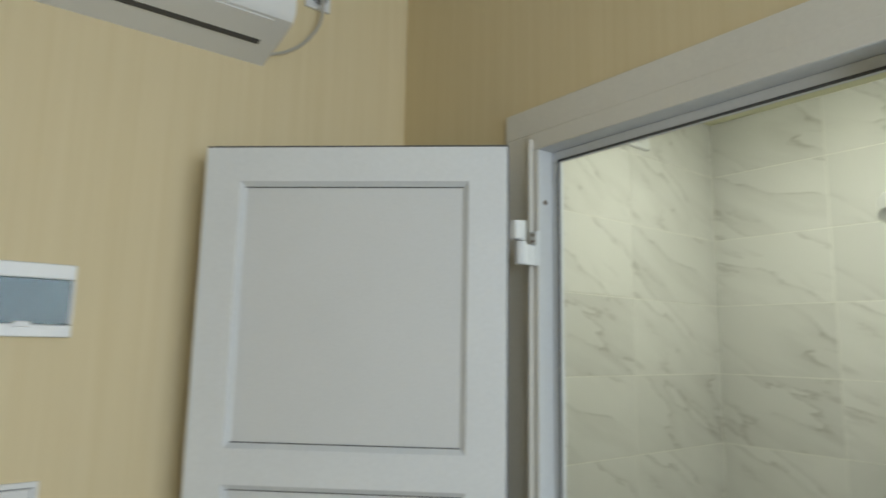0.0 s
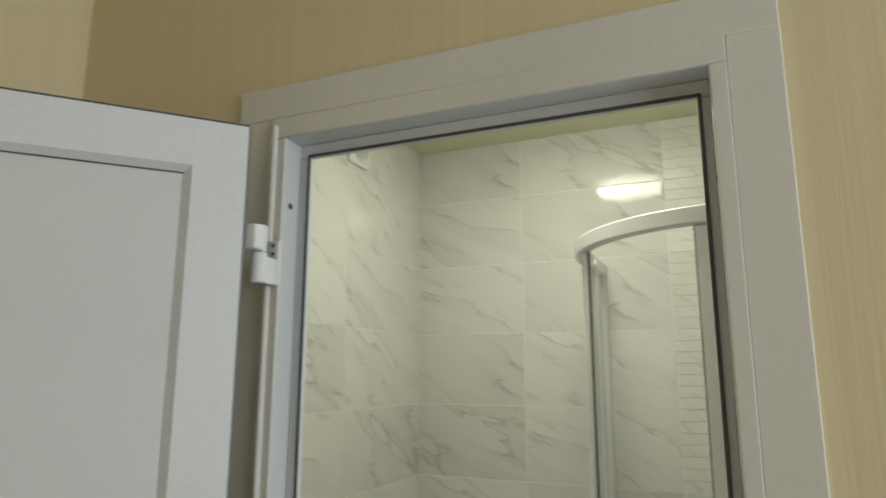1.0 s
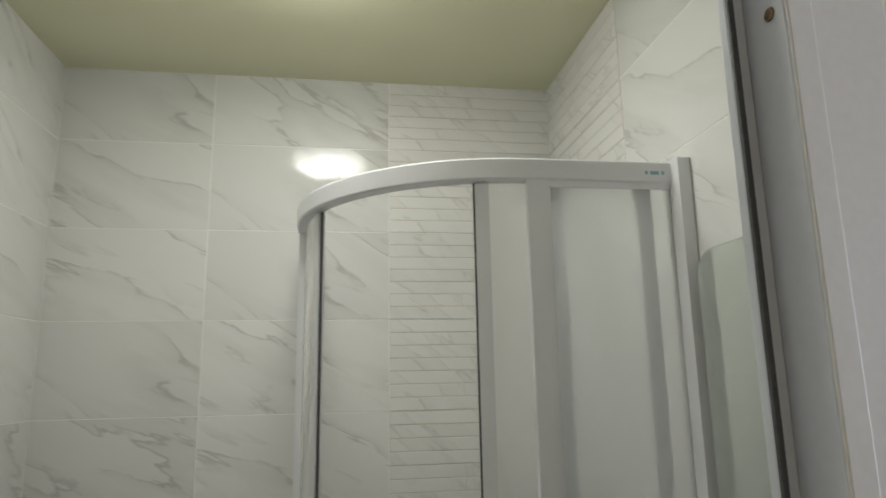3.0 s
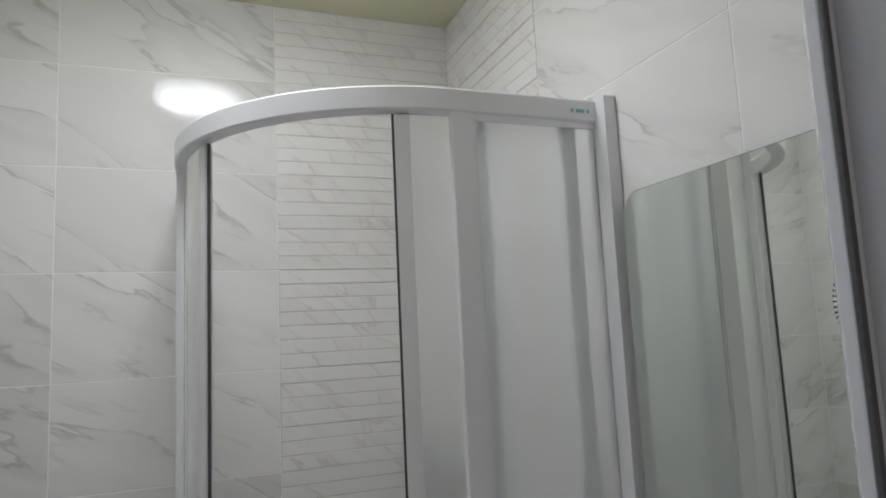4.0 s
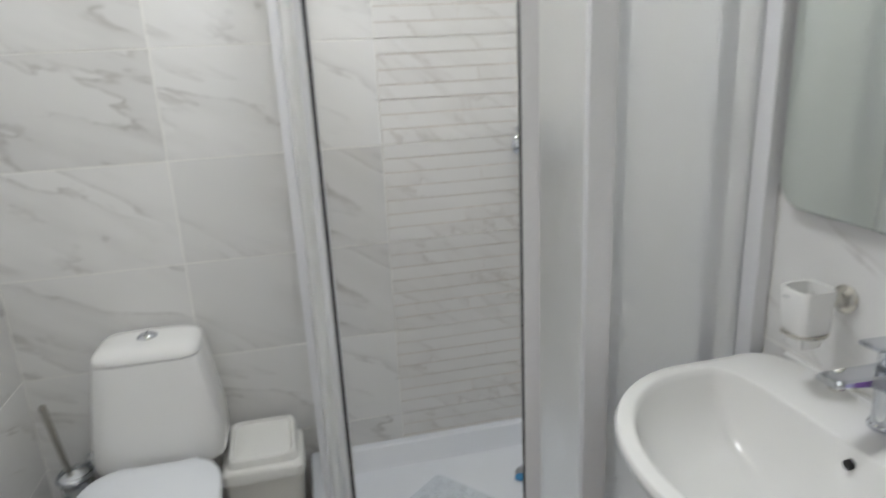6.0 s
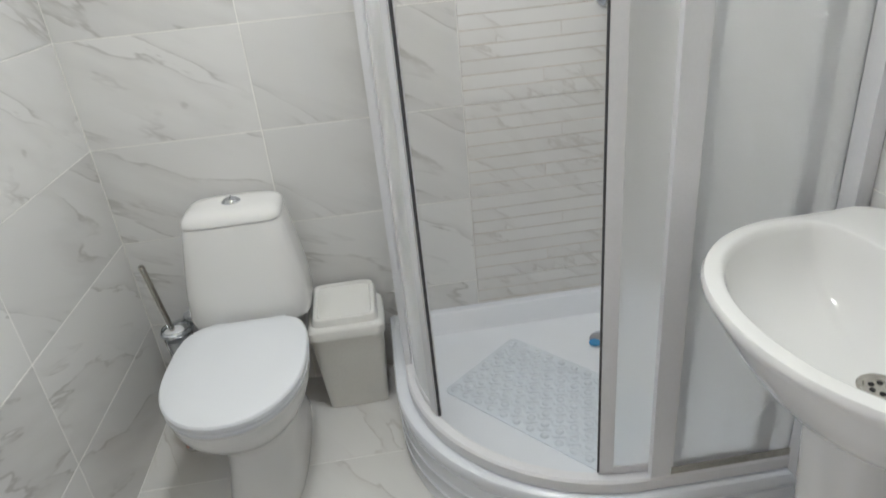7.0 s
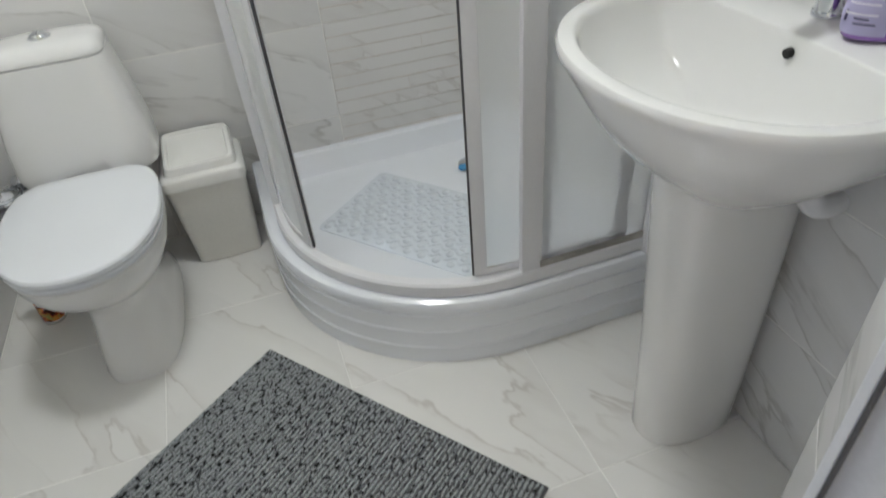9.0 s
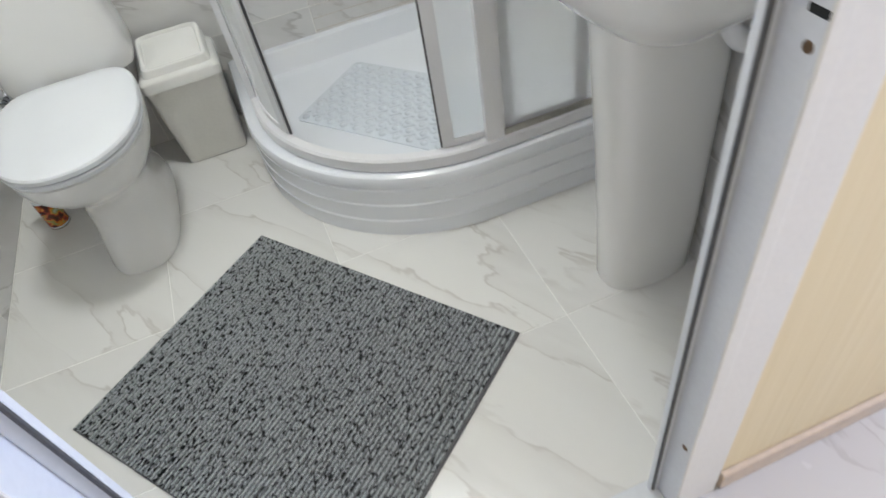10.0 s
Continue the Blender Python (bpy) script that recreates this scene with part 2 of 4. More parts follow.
M_CARPET = ribbed_carpet("grey_ribbed_carpet")
M_FROST = glass("frosted_panel", (1.0, 1.0, 1.0), 0.5, 1.0, 0.22, 1.12)
M_CLEAR = glass("clear_glass", (0.95, 0.97, 0.97), 0.03)
M_SMOKE = glass("smoked_cover", (0.14, 0.24, 0.27), 0.08, 0.9)
M_VINYL = glass("clear_vinyl", (0.86, 0.91, 0.96), 0.10, 0.25)
M_MIRROR = mat("mirror_silver", (0.84, 0.88, 0.83), 0.015, 1.0)
M_MIRROR_EDGE = mat("mirror_edge", (0.10, 0.16, 0.14), 0.2, stain=0.1)
M_HALLFLOOR = marble("beige_hall_floor_tile", (0.58, 0.55, 0.51), (0.36, 0.31, 0.27), 0.22, 2.0, 0.25, 50)
M_GLOW = lit("glowing_opal_glass", (0.975, 1.0, 0.80), LAMP_GLOW)

# ---------- mesh helpers ----------


def mesh_of(name, bm, material, smooth=True, angle=35):
    bmesh.ops.recalc_face_normals(bm, faces=bm.faces)
    me = bpy.data.meshes.new(name)
    for f in bm.faces:
        f.smooth = smooth
    for e in bm.edges:
        if len(e.link_faces) == 2 and e.calc_face_angle(0) > radians(angle):
            e.smooth = False
    bm.to_mesh(me)
    bm.free()
    for mm in (material if isinstance(material, (list, tuple)) else [material]):
        me.materials.append(mm)
    return me


def thing(name, bm, material, label, category, group="", kind="", smooth=True):
    return tagged(new(name, mesh_of(name, bm, material, smooth)), label, category, group, kind)


def empty(name, at, label, category, group=""):
    ob = new(name)
    ob.empty_display_size = 0.05
    ob.location = at
    bpy.context.view_layer.update()
    return tagged(ob, label, category, group)


def part(name, bm, material, parent, label="", smooth=True):
    """One mesh under a thing or a part, given in world coordinates."""
    ob = new(name, mesh_of(name, bm, material, smooth))
    return under(ob, parent, label)


def under(ob, parent, label=""):
    ob.parent = parent
    ob.matrix_parent_inverse = Matrix.Identity(4) if parent.parent else Matrix.Translation(-parent.location)
    return tagged(ob, label)


def box(x0, x1, y0, y1, z0, z1, bev=0.0, seg=2, bm=None):
    b = bmesh.new()
    bmesh.ops.create_cube(b, size=1)
    for v in b.verts:
        v.co = ((x0 + x1) / 2 + v.co.x * (x1 - x0), (y0 + y1) / 2 + v.co.y * (y1 - y0), (z0 + z1) / 2 + v.co.z * (z1 - z0))
    if bev:
        worn = set(bmesh.ops.bevel(b, geom=b.edges[:], offset=bev, segments=seg, profile=0.5, affect='EDGES')["faces"])
        for e in b.edges:        # the flat faces stay flat, the worn edges round
            e.smooth = all(f in worn for f in e.link_faces)
    return merge(bm, b)


def merge(bm, b):
    if bm is None:
        return b
    me = bpy.data.meshes.new("tmp")
    b.to_mesh(me)
    b.free()
    bm.from_mesh(me)
    bpy.data.meshes.remove(me)
    return bm


def moved(b, m):
    bmesh.ops.transform(b, matrix=m, verts=b.verts)
    return b


def loft(rings, cap0=True, cap1=True, bm=None, closed=True):
    """A skin over rings of points, each with the same count."""
    b = bmesh.new()
    vs = [[b.verts.new(p) for p in r] for r in rings]
    n = len(vs[0])
    for a, c in zip(vs, vs[1:]):
        for i in range(n if closed else n - 1):
            j = (i + 1) % n
            b.faces.new((a[i], a[j], c[j], c[i]))
    if cap0:
        b.faces.new(vs[0][::-1])
    if cap1:
        b.faces.new(vs[-1])
    return merge(bm, b)


def prism(poly, z0, z1, bev=0.0, bm=None):
    b = loft([[(x, y, z0) for x, y in poly], [(x, y, z1) for x, y in poly]])
    if bev:
        bmesh.ops.bevel(b, geom=b.edges[:], offset=bev, segments=2, profile=0.5, affect='EDGES')
    return merge(bm, b)


def lathe(profile, at=(0, 0, 0), n=32, m=None, bm=None):
    """Turns (radius, height) points round the z axis, then places them."""
    rings = [[(max(r, 1e-5) * math.cos(2 * math.pi * i / n), max(r, 1e-5) * math.sin(2 * math.pi * i / n), z) for i in range(n)]
             for r, z in profile]
    b = loft(rings)
    bmesh.ops.remove_doubles(b, verts=b.verts, dist=2e-5)
    moved(b, (m if m else Matrix.Identity(4)))
    moved(b, Matrix.Translation(at))
    return merge(bm, b)


def tube(pts, r, n=10, bm=None):
    pts = [Vector(p) for p in pts]
    rings = []
    side = None
    for i, p in enumerate(pts):
        d = (pts[min(i + 1, len(pts) - 1)] - pts[max(i - 1, 0)]).normalized()
        if side is None:
            side = d.orthogonal().normalized()
        side = (side - d * side.dot(d)).normalized()
        up = d.cross(side)
        rr = r[i] if isinstance(r, (list, tuple)) else r
        rings.append([p + rr * (math.cos(2 * math.pi * k / n) * side + math.sin(2 * math.pi * k / n) * up) for k in range(n)])
    return loft(rings, bm=bm)


def bend(pts, n=8):
    """A smooth line through points."""
    out = []
    P = [Vector(p) for p in pts]
    P = [2 * P[0] - P[1]] + P + [2 * P[-1] - P[-2]]
    for a, b, c, d in zip(P, P[1:], P[2:], P[3:]):
        for k in range(n):
            t = k / n
            out.append(0.5 * ((2 * b) + (c - a) * t + (2 * a - 5 * b + 4 * c - d) * t * t + (3 * b - a - 3 * c + d) * t ** 3))
    return out + [P[-2]]


def oval(cx, cy, ax, ay, z, n=48, power=2.0):
    pts = []
    for i in range(n):
        a = 2 * math.pi * i / n
        c, s = math.cos(a), math.sin(a)
        pts.append((cx + ax * math.copysign(abs(c) ** (2 / power), c), cy + ay * math.copysign(abs(s) ** (2 / power), s), z))
    return pts


# ---------- bathroom structure ----------
XL, XR, YB, YF, ZC = -1.09, 0.59, 0.0, -1.64, 2.655
YFL = -1.583
GAP, TH, REC = 0.003, 0.008, 0.0011   # joint width, tile thickness, joint depth
HX, HY, HZ = -1.065, -1.755, 2.80   # left wall, door wall and ceiling of the outer room

wall_back = thing("wall_back", box(XL - 0.12, XR + 0.12, REC, 0.12, 0, 2.9), M_GROUT,
                  "white bathroom back wall with marble tiles and pale joints", "wall", kind="structure", smooth=False)
wall_left = thing("wall_left", box(XL - 0.12, XL - REC, -1.755, REC, 0, 2.9), M_GROUT,
                  "white bathroom side wall with grey-veined marble tiles", "wall", kind="structure", smooth=False)
wall_right = thing("wall_right", box(XR + REC, XR + 0.12, YF, REC, 0, 2.9), M_GROUT,
                   "white bathroom side wall with marble tiles behind the washbasin", "wall", kind="structure", smooth=False)


def two_faced(bm, paper_index=1):
    """Wallpaper on the faces that look into the outer room."""
    for f in bm.faces:
        f.normal_update()
        if f.normal.y < -0.9 and f.calc_center_median().y < HY + 0.01:
            f.material_index = paper_index
    return bm


bm = prism([(0.206, HY), (2.5, HY), (2.5, YF - REC), (0.268, YF - REC), (0.206, -1.70)], 0, 2.9)
prism([(-1.21, HY), (-0.525, HY), (-0.525, -1.70), (-0.637, YFL - REC), (-1.21, YFL - REC)], 0, 2.9, bm=bm)
lintel = [(HY, 2.06), (-1.705, 2.06), (YF - REC, 2.23), (YF - REC, 2.9), (HY, 2.9)]
loft([[(x, y, z) for y, z in lintel] for x in (-0.525, 0.206)], bm=bm)
bmesh.ops.recalc_face_normals(bm, faces=bm.faces)
wall_front = thing("wall_front", two_faced(bm), [M_GROUT, M_PAPER], "wall with doorway, papered beige outside and tiled inside", "wall",
                   kind="structure", smooth=False)
floor = thing("floor", box(XL - 0.1, XR + 0.1, -1.70, 0.05, -0.12, -REC), M_GROUT, "cream marble tiled bathroom floor", "floor",
              kind="structure", smooth=False)
ceiling = thing("ceiling", box(XL - 0.1, XR + 0.1, -1.60, 0.05, ZC, ZC + 0.12), M_CEIL, "plain painted bathroom ceiling, warm white", "ceiling",
                kind="structure", smooth=False)

# ---------- outer room ----------
hall_left = thing("wall_hall_left", box(HX - 0.12, HX, -5.1, HY, 0, HZ), M_PAPER, "beige wallpapered wall with fine upright stripes", "wall",
                  kind="structure", smooth=False)
bm = box(2.4, 2.55, -5.1, -3.10, 0, HZ)
box(2.4, 2.55, -1.80, HY, 0, HZ, bm=bm)
box(2.4, 2.55, -3.10, -1.80, 0, 1.05, bm=bm)
box(2.4, 2.55, -3.10, -1.80, 2.45, HZ, bm=bm)
thing("wall_hall_right", bm, M_PAPER, "beige wallpapered wall with a window", "wall", kind="structure", smooth=False)
thing("wall_hall_back", box(HX - 0.12, 2.55, -5.25, -5.1, 0, HZ), M_PAPER, "beige wallpapered wall behind the way in", "wall",
      kind="structure", smooth=False)
thing("ceiling_hall", box(HX - 0.12, 2.55, -5.25, HY, HZ, HZ + 0.1), M_PLASTER, "plain white ceiling of the outer room", "ceiling",
      kind="structure", smooth=False)
floor_hall = thing("floor_hall", box(HX - 0.12, 2.55, -5.25, -1.70, -0.12, -0.003), M_HALLFLOOR, "beige tiled floor of the outer room",
                   "floor", kind="structure", smooth=False)
bm = box(0.285, 2.4, HY - 0.013, HY, -0.003, 0.05, 0.003)
thing("baseboard", bm, mat("beige_baseboard", (0.62, 0.50, 0.38), 0.4, grain=0.1, grain_scale=40), "low beige skirting along the papered wall",
      "baseboard", kind="structure")
thing("baseboard", box(HX, HX + 0.013, -5.1, HY, -0.003, 0.05, 0.003), bpy.data.materials["beige_baseboard"],
      "low beige skirting along the papered wall", "baseboard", kind="structure")

# window of the outer room, out of sight, that lets the daylight in
window = thing("window_1", box(2.46, 2.50, -3.10, -1.80, 1.05, 1.10, 0.004), M_UPVC, "white plastic window of the outer room", "window", kind="structure")
for y0, y1, z0, z1 in ((-3.10, -1.80, 2.40, 2.45), (-3.10, -3.05, 1.10, 2.40), (-1.85, -1.80, 1.10, 2.40), (-2.47, -2.43, 1.10, 2.40)):
    part("window_frame", box(2.46, 2.50, y0, y1, z0, z1, 0.004), M_UPVC, window)

# ---------- door frame and leaf ----------
JL, JR, JT = -0.505, 0.185, 2.04


def door_frame():
    fr = thing("door_frame", box(JR, 0.206, -1.766, -1.70, 0.0, JT, 0.002), M_UPVC_IN, "white plastic door frame with dark rubber seal",
               "door frame", kind="structure")
    part("jamb", box(-0.525, JL, -1.7645, -1.70, 0.0, JT, 0.002), M_UPVC_IN, fr)
    part("head", box(-0.525, 0.206, -1.7645, -1.70, JT, 2.06, 0.002), M_UPVC_IN, fr)
    # stop on the inner edge, with the seal on its corner
    for b in (box(JR - 0.017, JR - 0.0003, -1.7205, -1.709, 0, JT - 0.026, 0.002), box(JL + 0.0003, JL + 0.0225, -1.7205, -1.709, 0, JT - 0.026, 0.002),
              box(JL + 0.0003, JR - 0.0003, -1.7205, -1.709, JT - 0.0255, JT - 0.0003, 0.002)):
        part("stop", b, M_UPVC_IN, fr)
    for b in (box(JR - 0.0175, JR - 0.012, -1.7255, -1.7208, 0.02, JT - 0.021, 0.0015), box(JL + 0.0185, JL + 0.023, -1.7255, -1.7208, 0.02, JT - 0.021, 0.0015),
              box(JL + 0.0185, JR - 0.012, -1.7255, -1.7208, JT - 0.0262, JT - 0.0210, 0.0015)):
        part("seal", b, M_RUBBER, fr, "dark rubber seal")
    # outer casing: a broad flat strip with a step towards the opening
    for b in (box(0.2078, 0.274, -1.7655, HY, 0, 2.079, 0.002), box(-0.613, -0.539, -1.764, HY, 0, 2.079, 0.002),
              box(-0.613, 0.274, -1.764, HY, 2.079, 2.143, 0.002)):
        part("casing", b, M_CASING, fr)
    for b in (box(JR + 0.001, 0.2075, -1.7685, HY, 0, JT - 0.0005, 0.0015), box(-0.5385, JL - 0.001, -1.767, HY, 0, JT - 0.0005, 0.0015),
              box(-0.5385, 0.2075, -1.767, HY, JT + 0.001, 2.0785, 0.0015)):
        part("casing_step", b, M_CASING, fr)
    part("casing_bead", lathe([(0.0055, 0.0), (0.0055, 2.062), (0.003, 2.065)], (-0.5265, -1.770, 0), 12), M_CASING, fr)
    for x, y, z in ((JL, -1.745, 1.92), (JL, -1.745, 0.22), (JR, -1.750, 1.885), (JR, -1.753, 0.23), (JR, -1.755, 0.93)):
        s = 1 if x < 0 else -1
        part("screw", lathe([(0.0058, 0), (0.0052, 0.0012), (0.002, 0.0012), (0.0015, 0.0006)], (x, y, z), 14,
                            Matrix.Rotation(radians(90 * s), 4, 'Y')), M_SCREW, fr, "rusty screw")
    part("strike_slot", box(JR - 0.0008, JR + 0.01, -1.7655, -1.745, 0.956, 0.964, 0.001), M_BLACK, fr, "dark lock slot")
    part("threshold", box(-0.505, JR, -1.762, -1.70, -0.001, 0.006, 0.002), M_UPVC_IN, fr)
    return fr


door_frame()


def door_leaf():
    """Built along x from its hinge edge, shown face towards -y, then swung open."""
    W, T, H0, H1 = 0.666, 0.045, 0.012, 2.026
    s, E = 0.086, 0.586
    m = Matrix.Translation((-0.503, -1.857, 0)) @ Matrix.Rotation(math.atan2(-0.494, -0.440), 4, 'Z')
    # local y: +T is behind the shown face
    d = empty("door", (-0.503, -1.857, 0), "white panelled plastic door standing open on two hinges", "door")
    d["kind"] = "structure"

    def put(name, b, material, parent=d, label=""):
        return part(name, moved(b, m), material, parent, label)

    for x0, x1, z0, z1 in ((0.004, s, H0, H1), (E, W, H0, H1)):
        put("stile", box(x0, x1, -T, 0, z0, z1, 0.0006), M_UPVC)
    for z0, z1 in ((H0, 0.13), (1.312, 1.384), (1.950, H1)):
        put("rail", box(s, E, -T, -0.0002, z0, z1), M_UPVC)
    for z0, z1 in ((0.13, 1.312), (1.384, 1.950)):
        a, b_ = s, E
        put("panel", box(a + 0.001, b_ - 0.001, -T + 0.012, -0.012, z0 + 0.001, z1 - 0.001), M_PANEL)
        # chamfered bead round the panel
        o = [(a, z0), (b_, z0), (b_, z1), (a, z1)]
        i_ = [(a + 0.011, z0 + 0.011), (b_ - 0.011, z0 + 0.011), (b_ - 0.011, z1 - 0.011), (a + 0.011, z1 - 0.011)]
        put("bead", loft([[(x, -0.0015, z) for x, z in o], [(x, -0.0105, z) for x, z in i_], [(x, -0.0125, z) for x, z in i_],
                          [(x, -0.0125, z) for x, z in o]], False, False), M_UPVC_IN)
        for x0, x1, zz0, zz1 in ((a + 0.010, b_ - 0.010, z1 - 0.0125, z1 - 0.0105), (a + 0.010, b_ - 0.010, z0 + 0.0105, z0 + 0.0125)):
            put("seal", box(x0, x1, -0.0125, -0.0098, zz0, zz1), M_RUBBER, label="thin dark seal")
    put("edge_seal", box(0.0, 0.0045, -T + 0.006, -0.004, H0, H1, 0.001), mat("grey_edge_seal", (0.2, 0.21, 0.24), 0.6, grain=0.1), label="grey edge seal")
    put("edge_seal", box(0.002, W, -T + 0.006, -0.004, H1 - 0.001, H1 + 0.005, 0.001), M_RUBBER, label="dark top seal")
    return d


door_leaf()


def hinge(z):
    h = empty("hinge", (-0.4990, -1.80, z), "white plastic door hinge screwed to frame and leaf", "hinge", "door hinges")
    part("frame_plate", box(-0.5220, -0.500, -1.778, -1.7672, z - 0.046, z + 0.030, 0.002), M_UPVC, h)
    part("arm", box(-0.5075, -0.5005, -1.815, -1.7782, z - 0.046, z - 0.002, 0.0015), M_UPVC, h)
    part("knuckle", lathe([(0.011, -0.048), (0.0125, -0.046), (0.0125, 0.0), (0.011, 0.001)], (-0.4990, -1.826, z), 20), M_UPVC, h)
    part("knuckle", lathe([(0.010, 0.003), (0.011, 0.005), (0.011, 0.044), (0.009, 0.046)], (-0.4990, -1.826, z), 20), M_UPVC, h)
    part("leaf_plate", moved(box(0, 0.028, -0.01, 0.01, 0.004, 0.044, 0.003), Matrix.Translation((-0.4985, -1.852, z)) @
                             Matrix.Rotation(radians(90), 4, 'Z')), M_UPVC, h)
    for dz in (0.008, 0.022):
        part("screw", lathe([(0.0035, 0), (0.003, 0.001)], (-0.511, -1.778, z + dz), 12, Matrix.Rotation(radians(90), 4, 'X')), M_SCREW, h)
    return h


hinge(1.822)
hinge(0.25)

# ---------- things of the outer room ----------


def air_conditioner():
    y0, y1 = -2.985, -2.197
    a = empty("air_conditioner", (HX, -2.6, 2.30), "white split air conditioner mounted high on the papered wall", "air conditioner")
    prof = [(HX, 2.304), (HX + 0.08, 2.323), (HX + 0.145, 2.338), (HX + 0.180, 2.349), (HX + 0.193, 2.368), (HX + 0.198, 2.46), (HX + 0.185, 2.55),
            (HX + 0.16, 2.585), (HX, 2.59)]
    b = loft([[(x, y0, z) for x, z in prof], [(x, y1, z) for x, z in prof]])
    part("body", b, M_WHITE, a)
    # front flap, end cap and outlet slot
    pf = [(HX + 0.1955, 2.392), (HX + 0.2005, 2.46), (HX + 0.1885, 2.545), (HX + 0.186, 2.545), (HX + 0.196, 2.46), (HX + 0.191, 2.392)]
    part("front_panel", loft([[(x, y0 + 0.02, z) for x, z in pf], [(x, y1 - 0.02, z) for x, z in pf]]), M_WHITE, a)
    part("outlet_slot", loft([[(HX + 0.078, y, 2.3205), (HX + 0.094, y, 2.3245), (HX + 0.094, y, 2.332), (HX + 0.078, y, 2.330)]
                              for y in (y0 + 0.05, y1 - 0.045)]), M_RUBBER, a, "dark air outlet slot")
    part("louvre", loft([[(HX + 0.097, y, 2.3245), (HX + 0.172, y, 2.344), (HX + 0.172, y, 2.3475), (HX + 0.097, y, 2.329)]
                         for y in (y0 + 0.05, y1 - 0.045)]), M_WHITE, a)
    return a


air_conditioner()


def wall_outlet():
    o = empty("wall_outlet", (HX, -2.055, 2.545), "small white power outlet high on the wall", "outlet")
    part("plate", box(HX, HX + 0.010, -2.092, -2.018, 2.507, 2.585, 0.003), M_WHITE, o)
    part("socket", lathe([(0.024, 0), (0.026, 0.006), (0.022, 0.008), (0.0, 0.008)], (HX + 0.008, -2.055, 2.546), 24,
                         Matrix.Rotation(radians(90), 4, 'Y')), M_GREY, o)
    part("plug", lathe([(0.019, 0), (0.02, 0.02), (0.012, 0.034), (0.006, 0.036)], (HX + 0.012, -2.058, 2.546), 20,
                       Matrix.Rotation(radians(90), 4, 'Y')), M_GREY, o)
    thing("power_cable", tube(bend([(HX + 0.040, -2.058, 2.54), (HX + 0.042, -2.06, 2.46), (HX + 0.025, -2.09, 2.40), (HX + 0.012, -2.135, 2.36),
                                    (HX + 0.008, -2.19, 2.335), (HX + 0.01, -2.215, 2.33)]), 0.004), M_CABLE,
          "thin grey cable hanging from outlet to air conditioner", "cable")


wall_outlet()


def breaker_box():
    b = empty("breaker_box", (HX, -2.69, 1.60), "white breaker box with smoked clear cover on wall", "breaker box")
    y0, y1, z0, z1 = -2.80, -2.568, 1.603, 1.752
    part("frame", box(HX, HX + 0.016, y0, y1, 1.72, z1, 0.003), M_WHITE, b)
    part("frame", box(HX, HX + 0.016, y0, y1, z0, 1.629, 0.003), M_WHITE, b)
    part("frame", box(HX, HX + 0.016, y1 - 0.007, y1 - 0.0002, 1.6292, 1.7198, 0.002), M_WHITE, b)
    part("frame", box(HX, HX + 0.016, y0 + 0.0002, y0 + 0.012, 1.6292, 1.7198, 0.002), M_WHITE, b)
    part("back", box(HX, HX + 0.002, y0 + 0.012, y1 - 0.007, 1.629, 1.72), M_GREY, b)
    for i in range(6):
        yy = y0 + 0.03 + i * 0.027
        part("breaker", box(HX + 0.002, HX + 0.007, yy, yy + 0.02, 1.645, 1.70, 0.001), M_GREY, b)
    c = part("cover", box(HX + 0.011, HX + 0.0145, y0 + 0.0125, y1 - 0.0075, 1.6295, 1.7195, 0.001), M_SMOKE, b, "smoked clear cover")
    c.visible_shadow = False
    part("latch", box(HX + 0.012, HX + 0.019, -2.67, -2.64, 1.622, 1.634, 0.002), M_WHITE, b)


breaker_box()


def switch():
    s = empty("light_switch", (HX, -2.635, 1.28), "small white light switch on the papered wall", "switch")
    part("plate", box(HX, HX + 0.009, -2.675, -2.595, 1.243, 1.323, 0.003), M_WHITE, s)
    part("rocker", moved(box(-0.004, 0.004, -0.027, 0.027, -0.027, 0.027, 0.002), Matrix.Translation((HX + 0.0095, -2.635, 1.283)) @
                         Matrix.Rotation(radians(4), 4, 'Y')), M_WHITE, s)
    part("surround", box(HX + 0.0085, HX + 0.0095, -2.665, -2.605, 1.253, 1.313, 0.0004), M_GREY, s)


switch()

# ---------- shower ----------
SX, SY, SR = -0.262, -0.885, 0.50          # enclosure lines and corner radius
CX, CY = SX + SR, SY + SR
L1, LA = -CY, SR * math.pi / 2
STOT = L1 + LA + (XR - CX)


def track(s, off=0.0):
    """Plan point at the length s along the enclosure from the back wall; off is outwards."""
    if s < L1:
        return SX - off, -s
    if s < L1 + LA:
        a = (s - L1) / SR
        return CX - (SR + off) * math.cos(a), CY - (SR + off) * math.sin(a)
    return CX + (s - L1 - LA), SY - off


def steps(s0, s1, step=0.03):
    marks = [s0, s1] + [v for v in (L1, L1 + LA) if s0 < v < s1]
    n = max(1, round((s1 - s0) / step))
    marks += [s0 + (s1 - s0) * i / n for i in range(1, n)]
    out = []
    for v in sorted(marks):
        if not out or v - out[-1] > 0.004:
            out.append(v)
    return out


def swept(s0, s1, section, step=0.03):
    """A bar along the enclosure; section: (outward offset, height) points."""
    return loft([[(*track(s, o), z) for o, z in section] for s in steps(s0, s1, step)])


def rect(o0, o1, z0, z1, c=0.003):
    return [(o0 + c, z0), (o1 - c, z0), (o1, z0 + c), (o1, z1 - c), (o1 - c, z1), (o0 + c, z1), (o0, z1 - c), (o0, z0 + c)]


Z0, Z1 = 0.205, 2.065    # enclosure from tray to top of the rail


